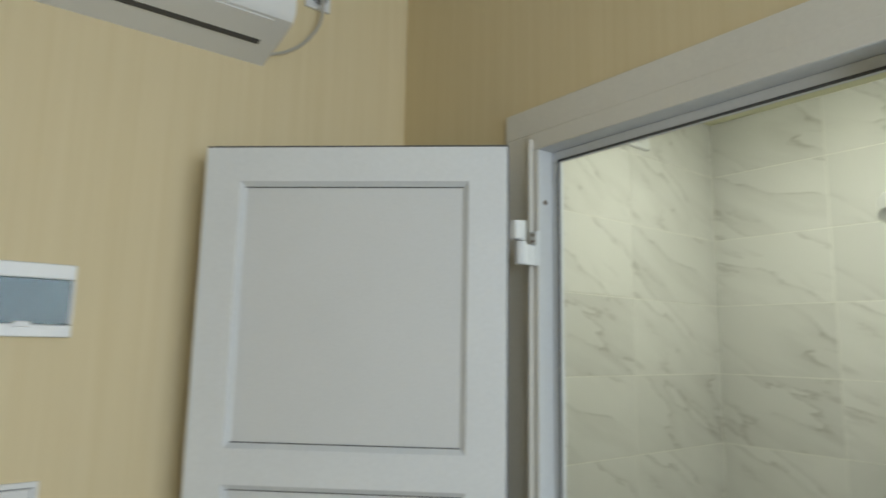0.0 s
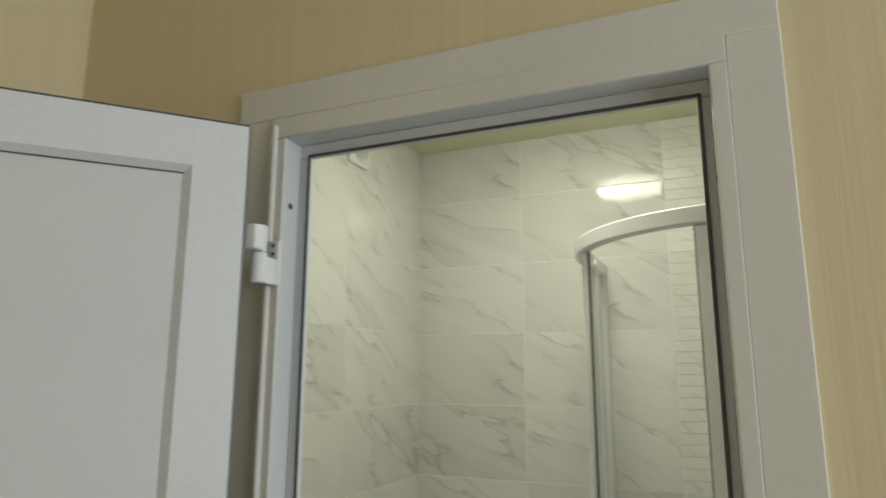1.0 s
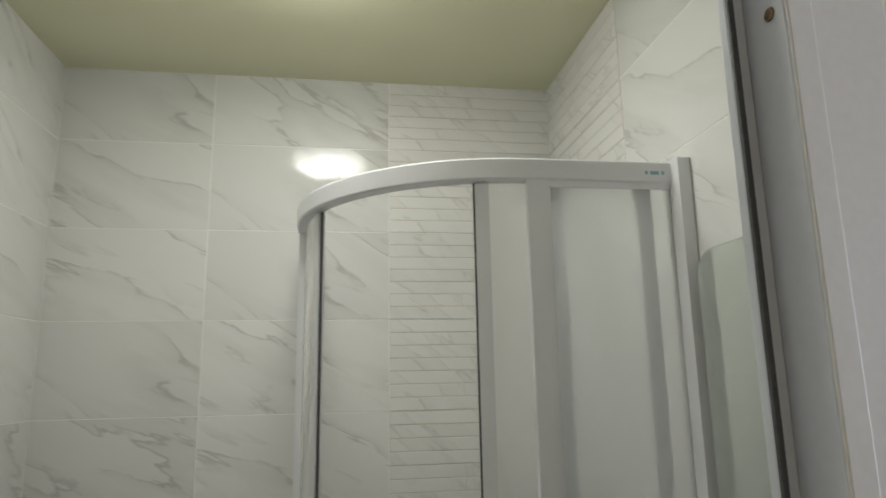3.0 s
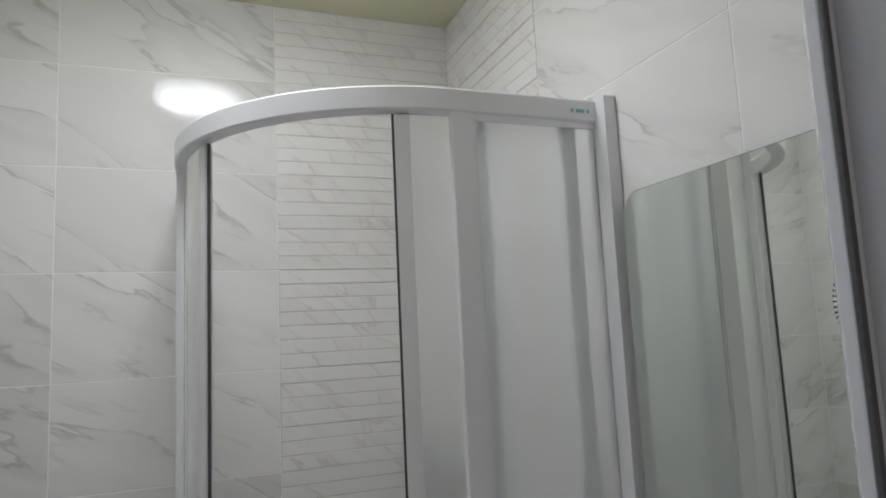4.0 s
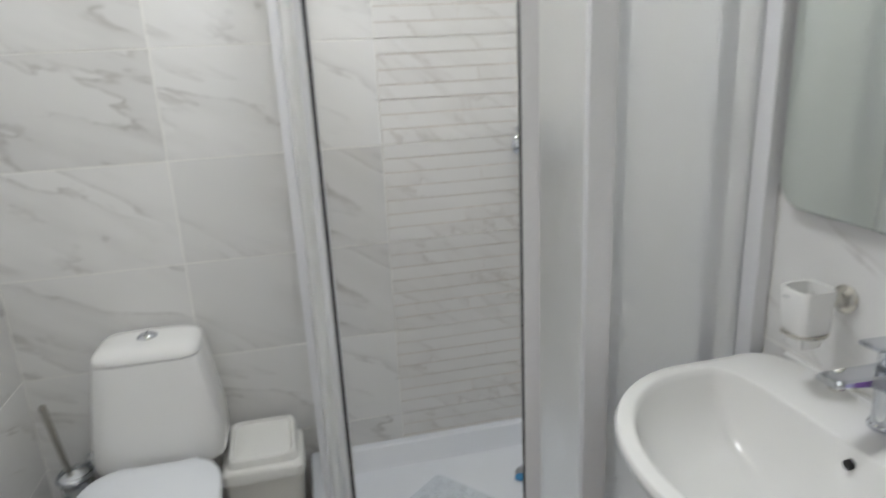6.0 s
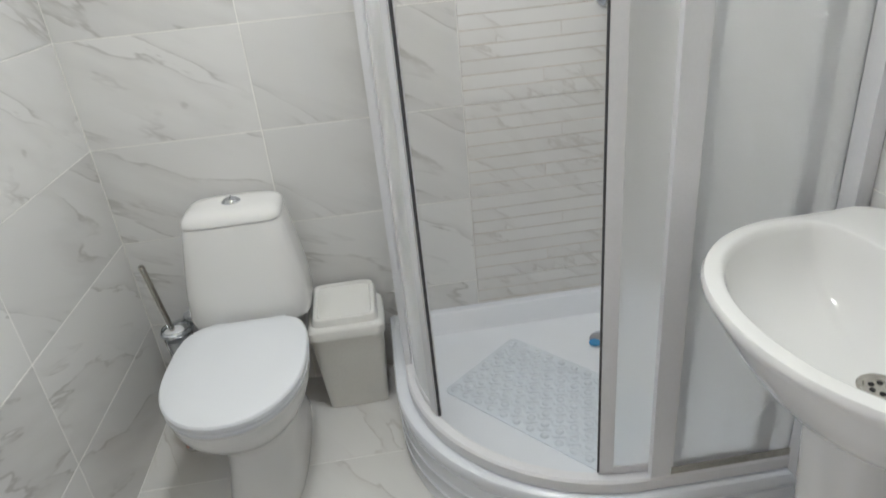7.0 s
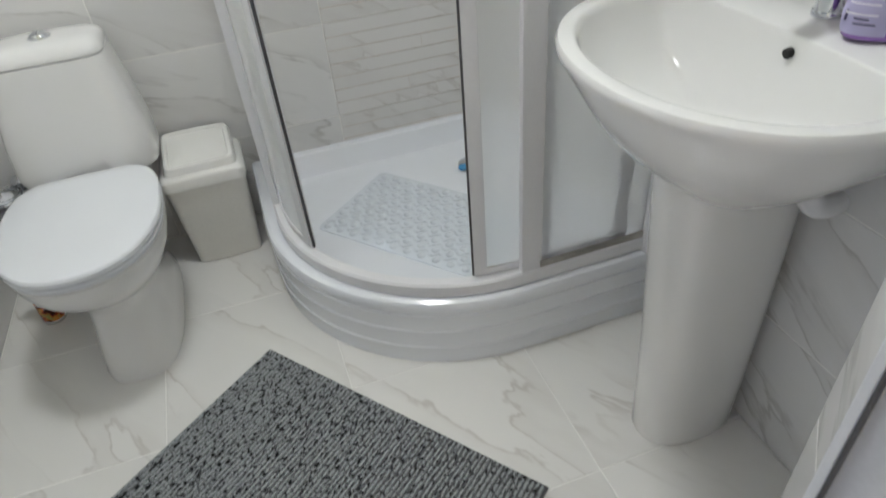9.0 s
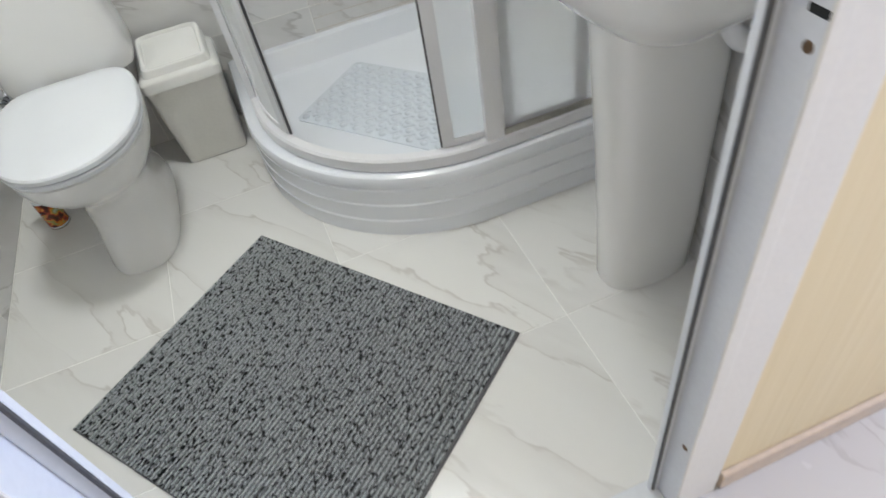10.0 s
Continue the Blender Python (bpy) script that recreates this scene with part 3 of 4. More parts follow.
def shower():
    sh = empty("shower_cabin", (0.15, -0.45, 0), "white quarter-round shower cabin with frosted sliding doors, half open", "shower")
    # tray: stepped skirt, rim and sunken floor
    n = 40

    tx, ty, tr = -0.283, -0.886, 0.515

    def outline(off, z, back=0.0):
        cx, cy = tx + tr, ty + tr
        pts = [(tx - off, cy * i / 6, z) for i in range(7)]
        pts += [(cx - (tr + off) * math.cos(i * math.pi / 48), cy - (tr + off) * math.sin(i * math.pi / 48), z) for i in range(1, 25)]
        pts += [(cx + (XR - 0.001 - cx) * i / 6, ty - off, z) for i in range(1, 7)]
        pts = [(min(x, XR - 0.001 - back), min(y, -0.001 - back), z) for x, y, z in pts]
        return pts + [(XR - 0.001 - back, -0.001 - back, z)]
    rings = [outline(0.027, 0.0)]
    for za, zb in ((0.0, 0.052), (0.060, 0.108), (0.116, 0.160)):
        rings += [outline(0.027, za + 0.001), outline(0.0275, zb - 0.006), outline(0.0298, zb - 0.002), outline(0.0298, zb + 0.001), outline(0.0265, zb + 0.004), outline(0.0262, zb + 0.006)]
    rings += [outline(0.029, 0.168), outline(0.0315, 0.176), outline(0.031, 0.193), outline(0.027, 0.201), outline(0.018, 0.205)]
    tray = part("tray", loft(rings, True, False), M_ACRYL, sh, "white acrylic tray with ribbed skirt")
    inner = [outline(0.018, 0.205), outline(-0.022, 0.205, 0.022), outline(-0.028, 0.202, 0.028), outline(-0.034, 0.190, 0.034),
             outline(-0.048, 0.150, 0.048), outline(-0.060, 0.136, 0.06), outline(-0.085, 0.130, 0.085)]
    part("basin", loft(inner, False, True), M_ACRYL, sh)
    dr = part("drain", lathe([(0.048, 0.0), (0.047, 0.006), (0.030, 0.009), (0.0, 0.010)], (0.375, -0.215, 0.1295), 32), M_CHROME, sh, "chrome drain with blue film")
    part("film", lathe([(0.019, 0.0), (0.017, 0.004), (0.0, 0.0045)], (0.338, -0.232, 0.1375), 24), M_BLUE, dr)
    # rails
    part("bottom_rail", swept(0.004, STOT - 0.003, rect(-0.018, 0.016, Z0 - 0.0005, Z0 + 0.040, 0.006)), M_ALU, sh)
    part("top_rail", swept(0.004, STOT - 0.003, rect(-0.020, 0.018, Z1 - 0.048, Z1, 0.004)), M_ALU, sh)
    # wall profiles
    part("wall_profile", swept(0.002, 0.036, rect(-0.015, 0.020, Z0 + 0.002, Z1 + 0.003)), M_ALU, sh)
    part("wall_profile", swept(STOT - 0.030, STOT - 0.002, rect(-0.015, 0.050, Z0 + 0.002, Z1 + 0.003)), M_ALU, sh)
    za, zb = Z0 + 0.040, Z1 - 0.048
    # fixed panels
    for s0, s1, e0, e1 in ((0.036, 0.30, 0.30, 0.345), (1.212, STOT - 0.030, 1.166, 1.212)):
        fp = part("fixed_panel", swept(s0, s1, rect(0.003, 0.007, za - 0.01, zb + 0.01, 0.0005), 0.05), M_FROST, sh, "frosted fixed panel")
        fp.visible_shadow = False
        part("edge_profile", swept(e0, e1, rect(-0.002, 0.015, za - 0.002, zb + 0.002, 0.003), 0.012), M_ALU, fp)
        part("gasket", swept(s0 if e0 < s0 else s1 - 0.006, s0 + 0.006 if e0 < s0 else s1, rect(0.0072, 0.010, za, zb, 0.0005), 0.01), M_ALU, fp)
        t0, t1 = (s0, s1)
        part("bottom_bead", swept(t0, t1, rect(0.0075, 0.0125, za - 0.001, za + 0.018, 0.001)), M_STEEL, fp)
        part("top_bead", swept(t0, t1, rect(0.0075, 0.012, zb - 0.014, zb + 0.001, 0.001)), M_ALU, fp)
    # sliding doors, pushed aside, running just inside the fixed panels
    for s0, s1, lead in ((0.207, 0.606, 1), (1.053, 1.452, -1)):
        dd = part("sliding_door", swept(s0 + 0.03, s1 - 0.03, rect(-0.013, -0.009, za + 0.012, zb - 0.002, 0.0005), 0.03), M_FROST, sh,
                  "frosted sliding door")
        dd.visible_shadow = False
        a, b = (s1 - 0.034, s1 - 0.004) if lead > 0 else (s0 + 0.004, s0 + 0.034)
        part("leading_profile", swept(a, b, rect(-0.020, -0.003, za + 0.004, zb - 0.0005, 0.003), 0.01), M_ALU, dd)
        a, b = (s0, s0 + 0.034) if lead > 0 else (s1 - 0.034, s1)
        part("trailing_profile", swept(a, b, rect(-0.020, -0.004, za + 0.004, zb - 0.0005, 0.003), 0.01), M_ALU, dd)
        a, b = (s1 - 0.004, s1 + 0.0005) if lead > 0 else (s0 - 0.0005, s0 + 0.004)
        part("magnet_seal", swept(a, b, rect(-0.014, -0.008, za + 0.004, zb - 0.0005, 0.001), 0.01), M_RUBBER, dd, "black magnetic seal")
        part("bottom_strip", swept(s0 + 0.034, s1 - 0.034, rect(-0.016, -0.006, za + 0.003, za + 0.022, 0.001), 0.03), M_ALU, dd)
        for s in (s0 + 0.06, s1 - 0.06):
            x, y = track(s, -0.021)
            for z in (zb + 0.018,):
                part("roller", lathe([(0.011, -0.005), (0.012, -0.003), (0.012, 0.003), (0.011, 0.005)], (x, y, z), 16,
                                     Matrix.Rotation(math.atan2(y - CY, x - CX), 4, 'Z') @ Matrix.Rotation(radians(90), 4, 'Y')), M_WHITE, dd)
    part("inner_upright", swept(1.224, 1.258, rect(-0.036, -0.028, za - 0.002, zb + 0.002, 0.002), 0.01), M_ALU, sh)
    # maker's mark on the top rail as plain shapes
    for i, w in enumerate((0.006, 0.020, 0.006)):
        x0 = (0.500, 0.512, 0.538)[i]
        part("mark", box(x0, x0 + w, SY - 0.0188, SY - 0.0178, Z1 - 0.030, Z1 - 0.022), mat("teal_mark", (0.25, 0.45, 0.5), 0.5), sh)


shower()


def shower_mixer():
    m = empty("shower_mixer", (0.49, -0.02, 1.18), "chrome shower mixer with hose on the tiled wall", "mixer tap")
    R = Matrix.Rotation(radians(90), 4, 'Y')
    part("body", lathe([(0.018, -0.075), (0.024, -0.07), (0.025, 0), (0.024, 0.07), (0.018, 0.075)], (0.475, -0.062, 1.13), 24, R), M_CHROME, m)
    for x in (0.405, 0.545):
        part("rosette", lathe([(0.03, 0), (0.032, 0.004), (0.022, 0.012), (0.012, 0.016), (0.012, 0.06)], (x, -0.001, 1.13), 24,
                              Matrix.Rotation(radians(90), 4, 'X')), M_CHROME, m)
    part("lever", box(0.452, 0.498, -0.16, -0.055, 1.155, 1.175, 0.007, 3), M_CHROME, m)
    part("hand_shower", lathe([(0.010, 0), (0.012, 0.10), (0.014, 0.15), (0.032, 0.19), (0.034, 0.20), (0.0, 0.204)], (0.437, -0.07, 1.00), 20,
                              Matrix.Rotation(radians(-12), 4, 'Y')), M_CHROME, m, "chrome hand shower")
    part("hose", tube(bend([(0.475, -0.062, 1.11), (0.48, -0.065, 0.85), (0.45, -0.07, 0.62), (0.42, -0.07, 0.62), (0.428, -0.07, 0.85), (0.437, -0.07, 1.01)]),
                      0.007), M_STEEL, m)
    m.location += Vector((0.03, 0.0, 0.04))


shower_mixer()


def shower_mat():
    """Clear vinyl mat with round cups in offset rows, joined by wavy ribs."""
    c, ux, uy = Vector((0.086, -0.132, 0.1335)), Vector((0.645, -0.764, 0)).normalized(), None
    uy = Vector((-0.76, -0.65, 0)).normalized()
    uy = (uy - ux * uy.dot(ux)).normalized()
    L_, W_ = 0.56, 0.34
    b = empty("shower_mat", c, "clear bluish anti-slip shower mat with round bubbles", "bath mat")

    def P(u, v, z):
        q = c + ux * u + uy * v
        return (q.x, q.y, q.z + z)
    r, rim = 0.02, []
    for cu, cv, a0 in ((L_ - r, W_ - r, 0), (r, W_ - r, 90), (r, r, 180), (L_ - r, r, 270)):
        rim += [(cu + r * math.cos(radians(a0 + k * 15)), cv + r * math.sin(radians(a0 + k * 15))) for k in range(7)]
    sh_ = part("sheet", loft([[P(u, v, -0.0015) for u, v in rim], [P(u, v, 0.0015) for u, v in rim]]), M_VINYL, b)
    sh_.visible_shadow = False
    ribs = bmesh.new()
    cup = loft([[(q * math.cos(k * math.pi / 5), q * math.sin(k * math.pi / 5), h) for k in range(10)]
                for q, h in ((0.0125, 0.0012), (0.0108, 0.0038), (0.0065, 0.0058), (0.0018, 0.0065))], False, True)
    cup = mesh_of("bubble", cup, M_VINYL)
    rows, cols = 9, 12
    pu, pv = (L_ - 0.048) / (cols - 1), (W_ - 0.044) / (rows - 1)
    for j in range(rows):
        v = 0.022 + j * pv
        for i in range(cols - j % 2):
            u = 0.024 + (i + 0.5 * (j % 2)) * pu
            bub = new("bubble", cup)
            under(bub, sh_)
            bub.matrix_basis = Matrix.Translation(P(u, v, 0))
        # a pair of wavy ribs winds round the bubbles of the two rows beside it
        for off in (-0.0028, 0.0028):
            if j < rows - 1:
                pts = []
                for k in range(8 * cols + 1):
                    u = 0.010 + k * (L_ - 0.020) / (8 * cols)
                    wave = 0.0085 * math.cos(2 * math.pi * (u - 0.024) / pu) * (1 if j % 2 == 0 else -1)
                    pts.append(P(u, v + pv / 2 + wave + off, 0.0022))
                tube(pts, 0.0013, 5, ribs)
    part("rib_relief", ribs, M_VINYL, b)["kind"] = "stuff"


shower_mat()

# ---------- toilet and what stands by it ----------
TX = -0.709


def dshape(hw, yb, yf, z, n=48, back=0.93):
    """Seat outline: rounded front, nearly straight back; ordered as a ring."""
    pts = []
    ym = yb + (yf - yb) * 0.46
    for i in range(n):
        a = 2 * math.pi * i / n
        c, s = math.cos(a), math.sin(a)
        if s <= 0:
            x, y = hw * math.copysign(abs(c) ** 0.92, c), ym + (ym - yf) * -abs(s) ** 0.92
        else:
            x, y = hw * math.copysign(abs(c) ** 0.38, c) * (1 - (1 - back) * s), ym + (yb - ym) * s ** 0.5
        pts.append((TX + x, y, z))
    return pts


def toilet():
    t = empty("toilet", (TX, -0.35, 0), "white ceramic toilet with closed lid and low cistern", "toilet")
    rings = []
    for z, yf, yb, hw, pw in ((0.0, -0.622, -0.06, 0.110, 3.0), (0.012, -0.622, -0.06, 0.111, 3.0), (0.06, -0.612, -0.085, 0.104, 2.8), (0.14, -0.585, -0.14, 0.097, 2.4),
                              (0.19, -0.572, -0.16, 0.099, 2.4), (0.225, -0.585, -0.165, 0.112, 2.3), (0.26, -0.625, -0.17, 0.135, 2.3), (0.295, -0.667, -0.18, 0.157, 2.3),
                              (0.33, -0.695, -0.18, 0.171, 2.3), (0.365, -0.708, -0.18, 0.178, 2.35), (0.381, -0.710, -0.18, 0.179, 2.35), (0.387, -0.703, -0.185, 0.174, 2.35)):
        rings.append(oval(TX, (yf + yb) / 2, hw, (yb - yf) / 2, z, 48, pw))
    part("bowl", loft(rings), M_CERAMIC, t)
    part("seat", loft([dshape(hw, yb, yf, z) for z, hw, yb, yf in ((0.388, 0.172, -0.275, -0.707), (0.390, 0.181, -0.268, -0.715), (0.400, 0.183, -0.266, -0.718),
                                                                      (0.404, 0.180, -0.268, -0.715))]), M_SEAT, t)
    part("lid", loft([dshape(hw, yb, yf, z) for z, hw, yb, yf in ((0.4075, 0.176, -0.272, -0.711), (0.409, 0.183, -0.266, -0.719), (0.420, 0.1835, -0.266, -0.719),
                                                                     (0.4255, 0.180, -0.268, -0.715), (0.429, 0.170, -0.276, -0.703), (0.4305, 0.12, -0.31, -0.63), (0.431, 0.04, -0.42, -0.51))]),
         M_SEAT, t, "smooth white plastic lid")
    for s in (-1, 1):
        part("hinge", lathe([(0.013, -0.02), (0.014, -0.018), (0.014, 0.018), (0.013, 0.02)], (TX + s * 0.085, -0.256, 0.403), 16, Matrix.Rotation(radians(90), 4, 'Y')), M_SEAT, t)

    def tank(z, hw, yf, yb=-0.018, pw=7.0):
        return oval(TX, (yf + yb) / 2, hw, (yb - yf) / 2, z, 56, pw)
    part("cistern", loft([tank(0.385, 0.150, -0.225, pw=5.0), tank(0.395, 0.172, -0.243, pw=5.0), tank(0.42, 0.178, -0.246, pw=5.0), tank(0.50, 0.173, -0.236, pw=5.0), tank(0.60, 0.157, -0.222, pw=5.0),
                          tank(0.68, 0.1435, -0.210, pw=5.0), tank(0.694, 0.1405, -0.208, pw=5.0), tank(0.6955, 0.137, -0.204, pw=5.0)]), M_CERAMIC, t)
    part("cistern_lid", loft([tank(0.6975, 0.137, -0.204, pw=5.0), tank(0.6987, 0.1405, -0.208, pw=5.0), tank(0.7057, 0.140, -0.2075, pw=5.0), tank(0.7166, 0.1365, -0.203, pw=4.6), tank(0.7252, 0.127, -0.194, -0.026, 4.2),
                              tank(0.7307, 0.114, -0.179, -0.038, 3.8), tank(0.7338, 0.085, -0.160, -0.06, 3.2), tank(0.7349, 0.04, -0.13, -0.09, 2.5)]), M_CERAMIC, t)
    bt = part("flush_button", lathe([(0.027, -0.004), (0.027, 0.003), (0.025, 0.005), (0.023, 0.0055), (0.020, 0.010), (0.012, 0.0135), (0.0, 0.0145)], (TX, -0.112, 0.7335), 28), M_CHROME, t, "chrome dual flush button")
    part("button_split", box(TX - 0.0008, TX + 0.0008, -0.126, -0.098, 0.7455, 0.7485), M_BLACK, bt)


toilet()


def toilet_brush():
    c = Vector((-0.985, -0.075, 0.20))
    t = empty("toilet_brush", c, "toilet brush with steel handle in wall-mounted glass cup", "toilet brush")
    part("wall_rosette", lathe([(0.024, 0), (0.026, 0.006), (0.015, 0.016), (0.009, 0.02), (0.009, 0.04)], (-0.955, -0.001, 0.315), 24, Matrix.Rotation(radians(90), 4, 'X')), M_CHROME, t)
    ring = [(c.x + 0.048 * math.cos(a * math.pi / 16), c.y + 0.048 * math.sin(a * math.pi / 16), 0.313) for a in range(33)]
    part("ring", tube(ring, 0.005, 8), M_CHROME, t)
    cup = part("cup", lathe([(0.030, 0), (0.038, 0.004), (0.046, 0.13), (0.046, 0.135), (0.042, 0.135), (0.034, 0.008), (0.0, 0.008)], (c.x, c.y, 0.19), 28), M_CLEAR, t, "clear glass cup")
    cup.visible_shadow = False
    top = Vector((-1.005, -0.13, 0.578))
    foot = Vector((-0.985, -0.075, 0.215))
    part("brush_head", tube([foot, foot.lerp(top, 0.1), foot.lerp(top, 0.22), foot.lerp(top, 0.24)], [0.026, 0.032, 0.03, 0.012], 14), M_WHITE, t)
    part("cap", tube([foot.lerp(top, 0.27), foot.lerp(top, 0.285), foot.lerp(top, 0.31)], [0.033, 0.033, 0.012], 20), M_WHITE, t)
    part("handle", tube([foot.lerp(top, 0.3), foot.lerp(top, 0.9), foot.lerp(top, 0.98), top], [0.0085, 0.0085, 0.0095, 0.007], 14), M_STEEL, t, "steel handle")


toilet_brush()


def bin_():
    b = empty("waste_bin", (-0.44, -0.11, 0), "small ivory plastic swing-lid waste bin", "waste bin")

    def ring(z, hw, yf, yb, cx=-0.444, pw=9.0):
        return oval(cx, (yf + yb) / 2 - 0.018, hw * 1.03, (yb - yf) / 2 * 1.03, z, 48, pw)
    part("bucket", loft([ring(0.0, 0.090, -0.168, -0.045), ring(0.004, 0.094, -0.172, -0.041), ring(0.28, 0.110, -0.203, -0.022), ring(0.295, 0.111, -0.204, -0.021)]), M_BIN, b)
    lid = part("lid", loft([ring(0.288, 0.1125, -0.206, -0.019), ring(0.290, 0.117, -0.211, -0.016), ring(0.318, 0.1165, -0.211, -0.016), ring(0.326, 0.112, -0.206, -0.018),
                            ring(0.330, 0.104, -0.198, -0.020)]), M_BINLID, b)

    def slope(z0, inset, lift=0.0):
        pts = []
        for x, y, _ in ring(0, 0.100 - inset, -0.194 + inset, -0.022 - inset * 0.4):
            f = (y + 0.212) / 0.172
            pts.append((x, y, z0 + 0.034 * f + lift * math.sin(math.pi * min(1, max(0, f)))))
        return pts
    part("flap", loft([slope(0.328, 0.0), slope(0.340, 0.003), slope(0.349, 0.007), slope(0.351, 0.012), slope(0.349, 0.017), slope(0.341, 0.022), slope(0.340, 0.03, 0.004), slope(0.340, 0.06, 0.010)]),
         M_BINLID, lid, "glossy swing flap")


bin_()


def spray_can():
    c = (-0.962, -0.262)
    v = empty("spray_can", (*c, 0), "air freshener spray can with orange and brown print", "spray can")
    part("can", lathe([(0.022, 0.002), (0.0295, 0.0), (0.0305, 0.004), (0.0305, 0.165), (0.025, 0.178), (0.018, 0.182)], (*c, 0), 28), M_WHITE, v)
    pr = bpy.data.materials.new("fruit_print")
    pr.use_nodes = True
    nt = pr.node_tree
    vo = nt.nodes.new("ShaderNodeTexNoise")
    vo.inputs["Scale"].default_value = 38
    cr = nt.nodes.new("ShaderNodeValToRGB")
    for pos, col in ((0.40, (0.09, 0.025, 0.012, 1)), (0.47, (0.45, 0.06, 0.02, 1)), (0.53, (0.75, 0.30, 0.04, 1)), (0.60, (0.30, 0.33, 0.08, 1))):
        e = cr.color_ramp.elements.new(pos)
        e.color = col
    nt.links.new(nt.nodes.new("ShaderNodeTexCoord").outputs["Object"], vo.inputs["Vector"])
    nt.links.new(vo.outputs["Fac"], cr.inputs["Fac"])
    nt.links.new(cr.outputs[0], nt.nodes["Principled BSDF"].inputs["Base Color"])
    nt.nodes["Principled BSDF"].inputs["Roughness"].default_value = 0.25
    part("print_band", lathe([(0.0306, 0.010), (0.0309, 0.011), (0.0309, 0.10), (0.0306, 0.101)], (*c, 0), 28), pr, v, "orange and brown printed band")
    part("rim", lathe([(0.028, 0.0), (0.0318, 0.001), (0.0318, 0.005), (0.0302, 0.006)], (*c, 0), 28), M_STEEL, v)
    part("cap", lathe([(0.024, 0.180), (0.026, 0.182), (0.025, 0.212), (0.020, 0.217), (0.0, 0.218)], (*c, 0), 24), M_WHITE, v)


spray_can()

# ---------- washbasin ----------
BY, BZ, BD = -1.235, 0.882, 0.8905


def basin_outline(k, z, grow=0.0):
    """Rim outline scaled about the bowl; straight by the wall."""
    pts = []
    cx = 0.40
    for i in range(64):
        a = 2 * math.pi * i / 64
        c, s = math.cos(a), math.sin(a)
        if c < 0:
            x, y = 0.236 * c, 0.282 * math.copysign(abs(s) ** 0.95, s)
        else:
            x, y = 0.187 * abs(c) ** 0.28, 0.282 * math.copysign(abs(s) ** 0.6, s)
        pts.append((min(cx + x * k, XR - 0.001), BY + y * k, z))
    return pts


def bowl(k, z):
    """Bowl section: oval at the front, straight along the tap deck, shrinking towards the drain."""
    pts = []
    for i in range(64):
        a = 2 * math.pi * i / 64
        co, si = math.cos(a), math.sin(a)
        if co < 0:
            x, y = 0.206 * co, 0.254 * math.copysign(abs(si) ** 0.95, si)
        else:
            x, y = 0.083 * abs(co) ** 0.38, 0.254 * math.copysign(abs(si) ** 0.72, si)
        x, y = 0.40 + x, BY + y
        pts.append((0.390 + (x - 0.390) * k, BY - 0.018 + (y - BY + 0.018) * k, z))
    return pts


def sink():
    s = empty("washbasin", (0.42, BY, 0), "white ceramic pedestal washbasin with glossy glaze", "washbasin")
    rings = []
    for k, z in ((0.42, 0.665), (0.52, 0.69), (0.68, 0.73), (0.80, 0.77), (0.885, 0.81), (0.94, 0.838), (0.975, 0.856), (0.996, 0.867), (0.998, 0.874), (0.985, BZ - 0.001), (0.97, BZ)):
        rings.append([(x + (1 - k) * 0.05, y, z + (0.012 * min(1, max(0, (x - 0.49) / 0.08)) if k > 0.95 else 0)) for x, y, _ in basin_outline(k, z)])
    for k, dz in ((1.025, 0.0), (1.008, 0.001), (0.992, 0.004), (0.975, 0.014), (0.95, 0.034), (0.90, 0.060), (0.80, 0.092), (0.62, 0.117), (0.38, 0.131), (0.20, 0.1345), (0.115, 0.136)):
        rings.append(bowl(k, BZ - dz))
    part("basin", loft(rings), M_CERAMIC, s)
    part("splash_ledge", box(XR - 0.013, XR - 0.0015, BY - 0.235, BY + 0.235, BZ + 0.004, BZ + 0.018, 0.004, 3), M_CERAMIC, s)
    part("mark", box(0.554, 0.566, -1.020, -1.010, BD - 0.003, BD + 0.0008, 0.0003), M_GREY, s)
    ped = []
    for z, ax, ay, cx in ((0.0, 0.112, 0.070, 0.472), (0.006, 0.114, 0.072, 0.472), (0.15, 0.116, 0.075, 0.470), (0.35, 0.122, 0.078, 0.464), (0.55, 0.129, 0.082, 0.455), (0.70, 0.133, 0.085, 0.448)):
        ped.append(oval(cx, BY, ax, ay, z, 40, 2.5))
    part("pedestal", loft(ped), M_CERAMIC, s)
    dx, dy = 0.390, BY - 0.018
    d = part("drain", lathe([(0.031, 0.0), (0.0315, 0.003), (0.029, 0.0055), (0.024, 0.005), (0.021, 0.0015), (0.0, 0.001)], (dx, dy, BZ - 0.1365), 32), M_STEEL, s, "steel sink drain")
    for k in range(6):
        a = k * math.pi / 3
        part("drain_hole", lathe([(0.0042, 0), (0.0042, 0.0006)], (dx + 0.013 * math.cos(a), dy + 0.013 * math.sin(a), BZ - 0.1349), 10), M_BLACK, d)
    part("overflow", lathe([(0.0075, -0.008), (0.0075, 0.001), (0.0065, 0.0018), (0.0, 0.0018)], (0.4725, BY - 0.024, BZ - 0.026), 20, Matrix.Rotation(radians(-97), 4, 'Y')), M_BLACK, s, "dark overflow hole")
    part("trap_pipe", tube(bend([(0.51, -1.30, 0.70), (0.51, -1.325, 0.66), (0.525, -1.338, 0.63), (0.56, -1.335, 0.615), (0.588, -1.33, 0.615)]), 0.019, 14), M_WHITE, s, "white plastic waste pipe")


sink()


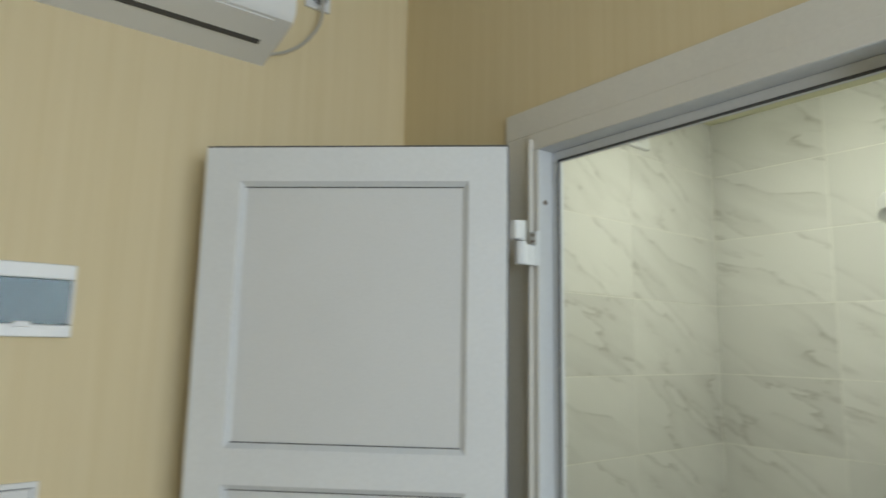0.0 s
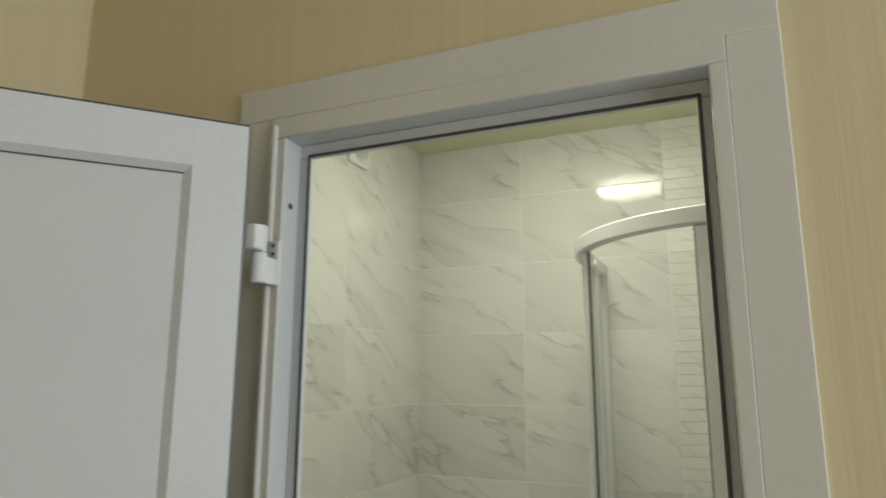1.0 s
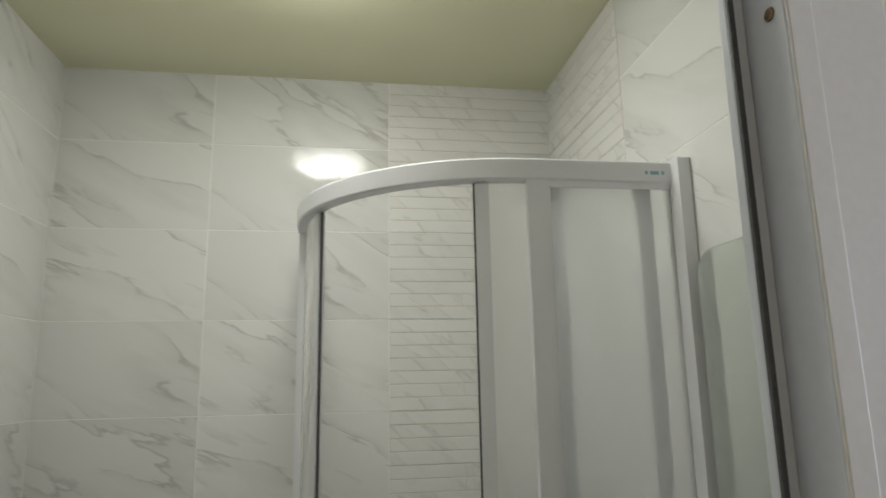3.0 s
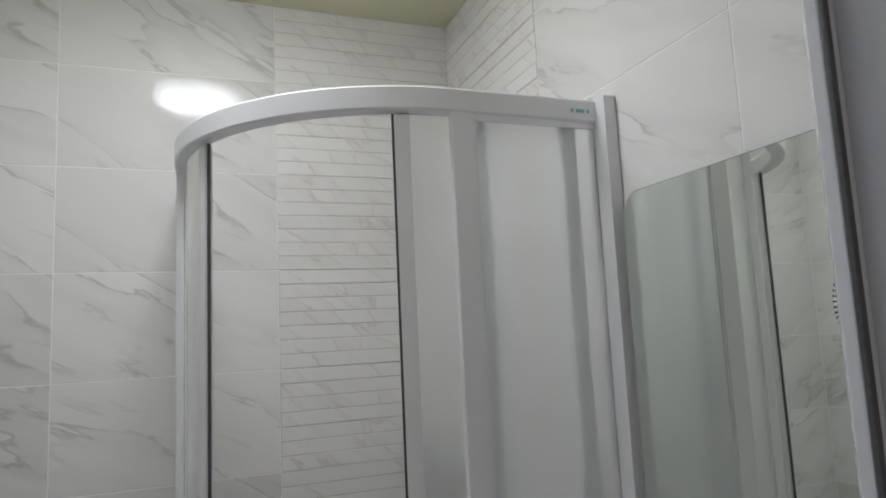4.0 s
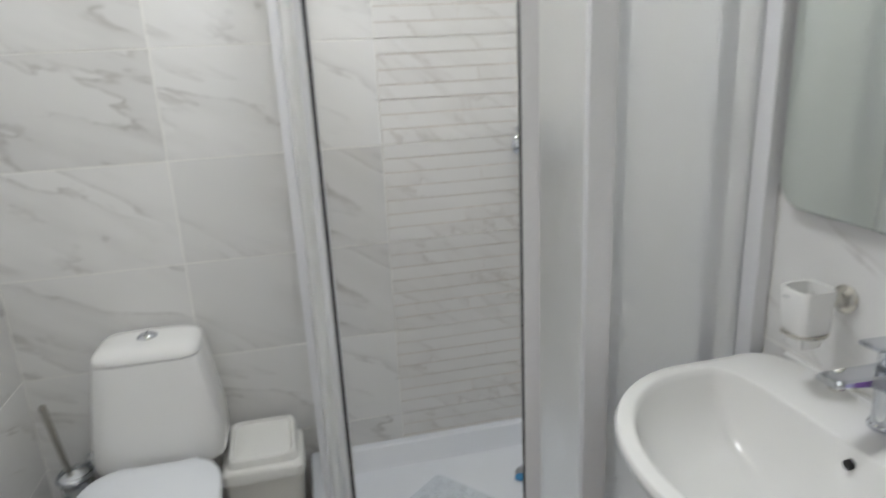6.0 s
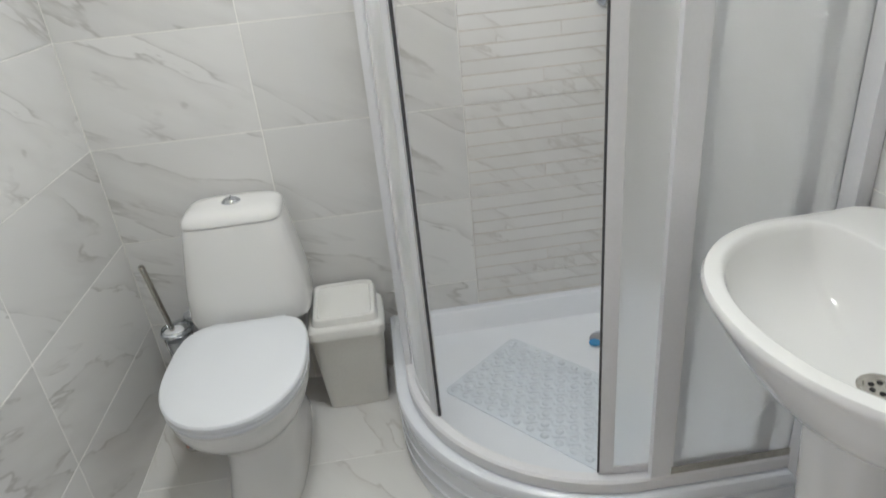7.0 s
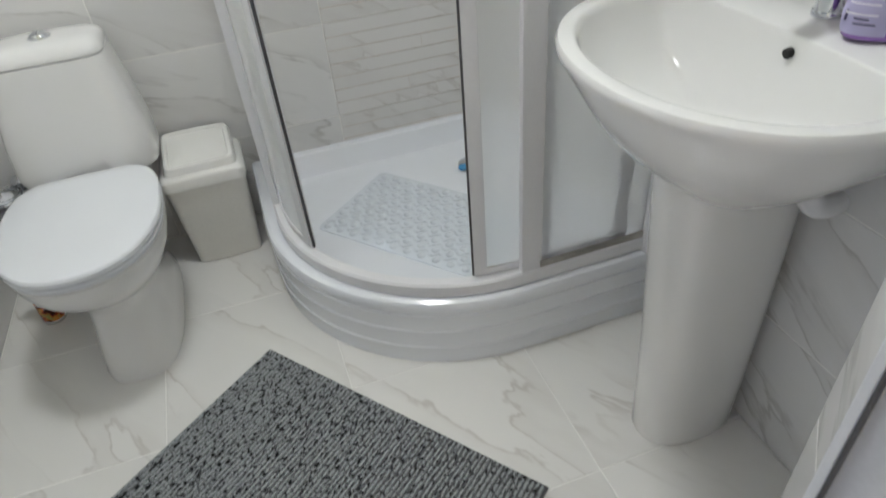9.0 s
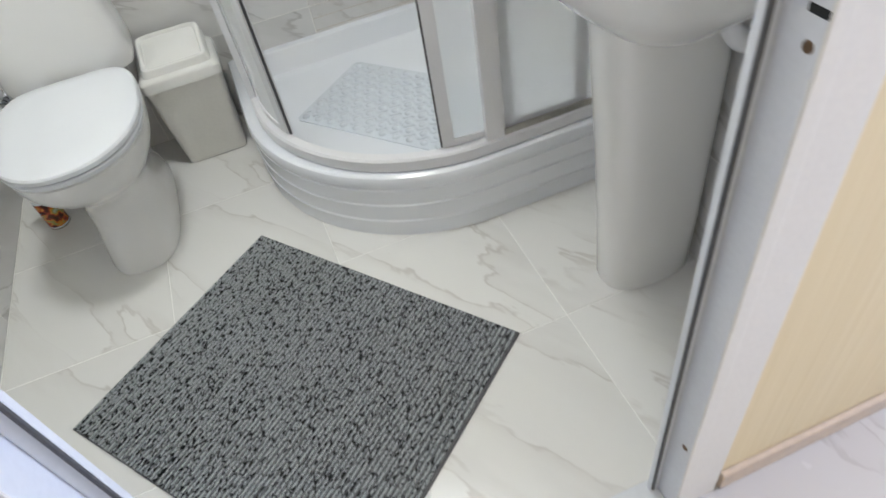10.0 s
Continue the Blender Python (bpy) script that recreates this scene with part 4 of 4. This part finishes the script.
def tap():
    t = empty("basin_mixer_tap", (0.537, BY, BD), "chrome single-lever basin mixer tap", "tap")
    tx, ty = 0.553, BY - 0.002

    def sect(x, z, w, h):
        """An upright section with flat sides and chamfered corners."""
        k = min(0.0035, h * 0.6)
        return [(x, ty + a, BD + z + b) for a, b in ((-w + k, -h), (w - k, -h), (w, -h + k), (w, h - k), (w - k, h), (-w + k, h), (-w, h - k), (-w, -h + k))]
    part("base", lathe([(0.0225, 0), (0.0230, 0.003), (0.0222, 0.007), (0.0200, 0.009), (0.0193, 0.040), (0.0203, 0.066), (0.0215, 0.090), (0.0205, 0.099)], (tx, ty, BD - 0.0005), 32), M_CHROME, t)
    part("spout", loft([sect(*p) for p in ((0.5735, 0.086, 0.0165, 0.011), (0.571, 0.086, 0.0185, 0.013), (0.552, 0.083, 0.0205, 0.016), (0.532, 0.082, 0.0205, 0.0165), (0.520, 0.086, 0.0203, 0.0125),
                                           (0.500, 0.0905, 0.0200, 0.0085), (0.460, 0.0935, 0.0190, 0.0065), (0.441, 0.0945, 0.0185, 0.0060), (0.438, 0.0945, 0.0175, 0.0050))]), M_CHROME, t)
    part("aerator", lathe([(0.0105, 0), (0.0115, 0.002), (0.0115, 0.013)], (0.458, ty, BD + 0.080), 20), M_STEEL, t)
    # grey ring added for the shade in the gap below the cartridge
    part("gap_shade_ring", lathe([(0.0188, 0.0), (0.0188, 0.0045)], (tx - 0.002, ty, BD + 0.098), 28), M_GREY, t, "grey ring standing for the shade in the gap")
    part("cartridge", lathe([(0.0192, 0.0), (0.020, 0.003), (0.020, 0.021), (0.018, 0.023)], (tx - 0.002, ty, BD + 0.1025), 28), M_CHROME, t)
    part("lever", loft([sect(*p) for p in ((0.566, 0.129, 0.017, 0.008), (0.563, 0.130, 0.0195, 0.0095), (0.545, 0.132, 0.0200, 0.0080), (0.518, 0.1365, 0.0185, 0.0045), (0.503, 0.1385, 0.0175, 0.0030))]), M_CHROME, t)


tap()


def soap_bottle():
    c = (0.535, -1.325)
    b = empty("soap_bottle", (*c, BD), "purple liquid soap bottle with dark pump and label", "soap bottle")

    def ring(z, ax, ay):
        return [(c[0] + (x - c[0]) * 0.71 + (y - c[1]) * -0.71, c[1] + (x - c[0]) * 0.71 + (y - c[1]) * 0.71, zz) for x, y, zz in oval(*c, ax * 0.83, ay * 0.75, BD + (z - BD) * 0.94, 40, 2.5)]
    z = BD
    part("bottle", loft([ring(z, 0.022, 0.040), ring(z + 0.003, 0.026, 0.045), ring(z + 0.015, 0.028, 0.0495), ring(z + 0.035, 0.0285, 0.051), ring(z + 0.06, 0.027, 0.0475), ring(z + 0.09, 0.0245, 0.040),
                         ring(z + 0.114, 0.022, 0.033), ring(z + 0.124, 0.019, 0.027), ring(z + 0.130, 0.0155, 0.0185), ring(z + 0.142, 0.015, 0.0165)]), M_PURPLE, b)

    def lab(zz, ax, ay):
        pts = ring(zz, ax, ay)
        return [pts[i % 40] for i in range(10, 23)]
    lb = part("label", loft([lab(z + 0.008, 0.0275, 0.0485), lab(z + 0.015, 0.0288, 0.0503), lab(z + 0.035, 0.0293, 0.0518), lab(z + 0.06, 0.0278, 0.0483), lab(z + 0.09, 0.0253, 0.0408), lab(z + 0.108, 0.0232, 0.0345)],
                            False, False, closed=False), M_LABEL, b, "pale lilac label")
    bars = mat("label_print", (0.85, 0.83, 0.9), 0.4)
    dark = mat("label_code", (0.06, 0.05, 0.12), 0.4)
    for i, (h, a, e, mm) in enumerate(((0.058, 12, 21, bars), (0.050, 13, 20, bars), (0.026, 13, 14, dark), (0.023, 16, 20, dark), (0.030, 16, 19, dark), (0.036, 13, 20, bars))):
        def row(zz):
            f = min(1, max(0, (zz - 0.035) / 0.055))
            pts = ring(z + zz, 0.0300 - 0.0040 * f, 0.0528 - 0.0110 * f)
            return [pts[k] for k in range(a, e + 1)]
        part("print_bar", loft([row(h), row(h + (0.014 if e - a == 1 else 0.0022))], False, False, closed=False), mm, lb)
    part("collar", lathe([(0.0140, 0), (0.0155, 0.002), (0.0155, 0.019), (0.0140, 0.021), (0.0065, 0.023), (0.0060, 0.037)], (*c, z + 0.130), 28), M_NAVY, b, "dark navy pump collar")
    hd = []
    for k, dz in ((0.4, -0.003), (0.92, -0.001), (1.0, 0.003), (0.85, 0.0065), (0.5, 0.009), (0.15, 0.010)):
        hd.append([(c[0] + q * 0.0245 * k * -0.71 + p * 0.010 * k * 0.71, c[1] + q * 0.0245 * k * 0.71 + p * 0.010 * k * 0.71, z + 0.166 + dz - 0.004 * (q * k) ** 2)
                   for q, p in [(math.sin(i * math.pi / 16), math.cos(i * math.pi / 16)) for i in range(32)]])
    part("pump_head", loft(hd), M_NAVY, b)


soap_bottle()


def holder(y, z, what):
    R = Matrix.Rotation(radians(-90), 4, 'Y')
    h = empty(what, (XR, y, z), "", what.replace("_", " "))
    part("rosette", lathe([(0.0225, 0.0), (0.0235, 0.005), (0.019, 0.009), (0.011, 0.013), (0.009, 0.018), (0.009, 0.036), (0.006, 0.038)], (XR - 0.0005, y, z), 28, R), M_STEEL, h, "steel wall rosette")
    return h


def tumbler():
    y, z = -1.107, 1.03
    h = tagged(holder(y, z + 0.01, "tumbler_holder"), "white ceramic tumbler in a steel wall ring")
    ring = [(0.515 + 0.032 * math.cos(a * math.pi / 16), y + 0.032 * math.sin(a * math.pi / 16), z - 0.035) for a in range(33)]
    part("ring", tube(ring, 0.0032, 8), M_STEEL, h)
    part("arm", tube([(XR - 0.03, y, z), (XR - 0.037, y, z - 0.03), (0.55, y, z - 0.035)], 0.004, 8), M_STEEL, h)

    def sq(zz, r, pw=4.5):
        return oval(0.515, y, r * 0.95, r * 0.95, zz, 40, pw)
    part("tumbler", loft([sq(z - 0.060, 0.019), sq(z - 0.057, 0.022), sq(z - 0.038, 0.026), sq(z - 0.030, 0.031), sq(z + 0.037, 0.0335), sq(z + 0.040, 0.0325), sq(z + 0.039, 0.030), sq(z - 0.025, 0.027), sq(z - 0.03, 0.015)]),
         M_CERAMIC, h, "rounded square white tumbler")
    part("mark", box(0.4828, 0.4838, y + 0.004, y + 0.016, z + 0.024, z + 0.0262), M_GREY, h)


tumbler()


def soap_dish():
    y, z = -1.42, 1.017
    h = tagged(holder(y, z + 0.03, "soap_dish"), "white ceramic soap dish in a steel wall ring")
    ring = [(0.50 + 0.045 * math.cos(a * math.pi / 16), y + 0.045 * math.sin(a * math.pi / 16), z - 0.008) for a in range(33)]
    part("ring", tube(ring, 0.0032, 8), M_STEEL, h)
    part("arm", tube([(XR - 0.03, y, z + 0.02), (0.56, y, z), (0.545, y, z - 0.008)], 0.004, 8), M_STEEL, h)
    part("dish", loft([oval(0.50, y, a, b, zz, 40, 2.6) for a, b, zz in ((0.03, 0.032, z - 0.016), (0.040, 0.042, z - 0.012), (0.052, 0.066, z + 0.003), (0.053, 0.067, z + 0.006), (0.050, 0.064, z + 0.006), (0.04, 0.05, z - 0.006), (0.01, 0.012, z - 0.008))]),
         M_CERAMIC, h)


soap_dish()


def mirror():
    y0, y1, z0, z1, r = -1.515, -0.956, 1.168, 1.850, 0.052
    m = empty("mirror", (XR, BY, z0), "frameless wall mirror with rounded corners above washbasin", "mirror")

    def outline(x, ins):
        pts = []
        for cy, cz, a0 in ((y1 - r, z1 - r, 0), (y0 + r, z1 - r, 90), (y0 + r, z0 + r, 180), (y1 - r, z0 + r, 270)):
            for k in range(9):
                a = radians(a0 + k * 11.25)
                pts.append((x, cy + (r - ins) * math.cos(a), cz + (r - ins) * math.sin(a)))
        return pts
    part("edge", loft([outline(0.5745, 0.0), outline(0.5700, 0.0), outline(0.5695, 0.0006)]), M_MIRROR_EDGE, m, "dark ground edge")
    part("glass", loft([outline(0.5694, 0.001), outline(0.5690, 0.0012)]), M_MIRROR, m, "silvered mirror face", smooth=False)
    for yy in (-1.4, -1.08):
        part("bracket", box(0.5745, XR - 0.0003, yy - 0.02, yy + 0.02, 1.3, 1.7, 0.002), M_GREY, m)


mirror()


def hair_dryer():
    c = Vector((0.503, -1.502, 1.612))
    h = empty("hair_dryer", (0.48, YF, 1.5), "white hair dryer hanging in a holder by the mirror", "hair dryer")
    part("wall_holder", box(0.46, 0.55, YF, -1.550, 1.44, 1.62, 0.012, 3), M_WHITE, h)
    ax = Vector((-0.82, 0.50, 0.02)).normalized()
    R = ax.to_track_quat('Z', 'Y').to_matrix().to_4x4()
    part("barrel", lathe([(0.030, -0.05), (0.036, -0.03), (0.041, 0.0), (0.043, 0.02), (0.041, 0.030), (0.036, 0.034), (0.0, 0.035)], c, 32, R), M_WHITE, h)
    part("handle", tube([c, c + Vector((0.01, -0.01, -0.06)), c + Vector((0.015, -0.015, -0.13))], [0.022, 0.019, 0.016], 16), M_WHITE, h)
    gr = part("intake_grille", lathe([(0.036, 0.0345), (0.035, 0.0365), (0.012, 0.0375), (0.0, 0.0375)], c, 32, R), M_WHITE, h)
    for rr, n in ((0.0325, 30), (0.0265, 26), (0.0205, 20)):
        for k in range(n):
            a = 2 * math.pi * k / n
            b = box(-0.0022, 0.0022, -0.0009, 0.0009, 0, 0.0008)
            part("slot", moved(b, Matrix.Translation(c) @ R @ Matrix.Rotation(a, 4, 'Z') @ Matrix.Translation((rr, 0, 0.0372))), M_BLACK, gr)


hair_dryer()

# ---------- ceiling lamp and fan ----------


def ceiling_lamp():
    c = (-0.235, -0.80)
    l = empty("ceiling_lamp", (*c, ZC), "round opal glass ceiling lamp, switched on", "ceiling lamp")
    part("base", lathe([(0.176, ZC), (0.178, ZC - 0.004), (0.178, ZC - 0.014), (0.172, ZC - 0.020), (0.150, ZC - 0.022), (0.148, ZC - 0.034), (0.0, ZC - 0.034)], (*c, 0), 48), M_WHITE, l)
    sh = part("shade", lathe([(0.160, ZC - 0.034), (0.173, ZC - 0.040), (0.175, ZC - 0.050), (0.168, ZC - 0.064), (0.140, ZC - 0.083), (0.09, ZC - 0.096), (0.0, ZC - 0.102)], (*c, 0), 48),
              M_GLOW, l, "glowing opal glass dome")
    sh.visible_shadow = False


ceiling_lamp()


def fan():
    y, z = -0.580, 2.500
    f = empty("extractor_fan", (XL, y, z), "white square extractor fan with round grille near ceiling", "extractor fan")
    R = Matrix.Rotation(radians(90), 4, 'Y')
    part("plate", box(XL, XL + 0.016, y - 0.070, y + 0.070, z - 0.075, z + 0.075, 0.005, 3), M_WHITE, f)
    part("throat", lathe([(0.050, 0), (0.050, 0.0005)], (XL + 0.0163, y, z), 40, R), M_GREY, f)
    for r in (0.052, 0.041, 0.030, 0.019):
        part("grille_ring", lathe([(r - 0.002, 0.0), (r - 0.0015, 0.003), (r + 0.0015, 0.003), (r + 0.002, 0.0), (r, -0.001)], (XL + 0.0175, y, z), 40, R), M_WHITE, f)
    for k in range(4):
        part("grille_bar", moved(box(-0.052, 0.052, -0.0015, 0.0015, 0, 0.004), Matrix.Translation((XL + 0.0178, y, z)) @ R @ Matrix.Rotation(k * math.pi / 4, 4, 'Z')), M_WHITE, f)


fan()

# ---------- doormat ----------


def doormat():
    a, b, d = Vector((-0.385, -0.651)), Vector((0.131, -1.274)), Vector((-0.915, -1.052))
    u, v = b - a, d - a
    ang = math.atan2(-0.617, -0.787)
    L_, W_ = v.length, u.length
    m = empty("doormat", (0, 0, 0), "grey ribbed carpet doormat lying on the tiles", "doormat")
    M4 = Matrix.Translation((a.x, a.y, 0)) @ Matrix.Rotation(ang, 4, 'Z')
    back = moved(box(0, L_, 0.0, W_, 0.0, 0.004, 0.001), M4)
    ob = part("backing", back, M_RUBBER, m)
    n = 74
    for i in range(n):
        y0 = 0.004 + i * (W_ - 0.008) / n
        y1 = y0 + (W_ - 0.008) / n * 0.70
        k = 48
        rings = []
        for j in range(k + 1):
            x = 0.003 + (L_ - 0.006) * j / k
            w = noise.noise((x * 30, i * 1.7, 0.3)) * 0.0012
            h = 0.0075 + noise.noise((x * 45, i * 3.1, 2.0)) * 0.0014
            rings.append([(x, y0 + w, 0.0035), (x, y0 + 0.0012 + w, h), (x, y1 - 0.0012 + w, h), (x, y1 + w, 0.0035)])
        r = new("rib", mesh_of("rib", loft(rings), M_CARPET))
        under(r, m)
        r.matrix_basis = M4


doormat()

# ---------- tiles, last ----------
MESHES = {}


def tile_mesh(w, h, kind):
    key = (round(w, 3), round(h, 3), kind)
    if key in MESHES:
        return MESHES[key]
    c = 0.0008
    o = [(GAP / 2, GAP / 2), (w - GAP / 2, GAP / 2), (w - GAP / 2, h - GAP / 2), (GAP / 2, h - GAP / 2)]
    i = [(o[0][0] + c, o[0][1] + c), (o[1][0] - c, o[1][1] + c), (o[2][0] - c, o[2][1] - c), (o[3][0] + c, o[3][1] - c)]
    if kind == "strip":
        depth = -0.0004
        b = loft([[(x, TH, z) for x, z in o], [(x, depth, z) for x, z in o]])
        for f in b.faces:
            f.material_index = 1
        n = max(1, round(h / (0.3 / 7)))
        sh = (h - GAP) / n
        for k in range(n):
            z0, z1 = GAP / 2 + k * sh + (0.0013 if k else 0), GAP / 2 + (k + 1) * sh - (0.0013 if k < n - 1 else 0)
            lift = 0.0005 * ((k * 7) % 3)
            # some strips are set from two lengths
            cuts = [GAP / 2, w - GAP / 2]
            if k in (1, 4):
                cuts.insert(1, w * (0.17 + 0.66 * ((k * 0.38) % 1)))
            for g, (xa, xb) in enumerate(zip(cuts, cuts[1:])):
                xa, xb = xa + (0.0005 if g else 0), xb - (0.0005 if g < len(cuts) - 2 else 0)
                q = [(xa, z0), (xb, z0), (xb, z1), (xa, z1)]
                e = [(xa + c, z0 + c), (xb - c, z0 + c), (xb - c, z1 - c), (xa + c, z1 - c)]
                loft([[(x, depth, z) for x, z in q], [(x, lift - 0.0014, z) for x, z in q], [(x, lift - 0.0022, z) for x, z in e]], False, True, b)
        mats = [M_STRIP, M_GROOVE]
    else:
        b = loft([[(x, TH, z) for x, z in o], [(x, 0.0008, z) for x, z in o], [(x, 0.0, z) for x, z in i]])
        mats = [{"wall": M_TILE, "floor": M_FLOOR, "hall": M_HALLFLOOR}[kind]]
    MESHES[key] = mesh_of("tile", b, mats, smooth=False)
    return MESHES[key]


def lay(parent, m, us, vs, kinds):
    """Tiles between the marks us across and vs up, on the plane m (x across, -y outwards, z up)."""
    for a, (u0, u1) in enumerate(zip(us, us[1:])):
        for v0, v1 in zip(vs, vs[1:]):
            t = new("tile", tile_mesh(u1 - u0, v1 - v0, kinds[a]))
            under(t, parent)
            t.matrix_basis = m @ Matrix.Translation((u0, 0, v0))


ROWS = [0.3 * i for i in range(9)] + [ZC]
lay(wall_back, pose(0, 0, 0), [XL, -0.6, 0.0, XR], ROWS, ["wall", "wall", "strip"])
lay(wall_left, pose(XL, 0, 0, 0, 0, 90), [YFL, -1.23, -0.625, 0.0], ROWS, ["wall"] * 3)
lay(wall_right, pose(XR, 0, 0, 0, 0, -90), [0.0, 0.625, 1.25, -YF], ROWS, ["strip", "wall", "wall"])
lay(wall_front, pose(XR, YF, 0, 0, 0, 180), [0.0, 0.322], ROWS, ["wall"])
lay(wall_front, pose(-0.637, YFL, 0, 0, 0, 180), [0.0, 0.453], ROWS, ["wall"])
ang = math.degrees(math.atan2(-1.70 - YF, 0.206 - 0.268))
wr = math.hypot(0.062, 1.70 + YF)
lay(wall_front, pose(0.2675, YF + 0.0005, 0, 0, 0, ang) @ Matrix.Translation((0, -0.007, 0)), [0.0, wr], ROWS[:7] + [2.05], ["wall"])
lay(floor, pose(0, 0, 0, -90, 0, 0), [XL, -0.655, -0.21, 0.235, XR], [-1.70, -1.29, -0.865, -0.43, 0.0], ["floor"] * 4)
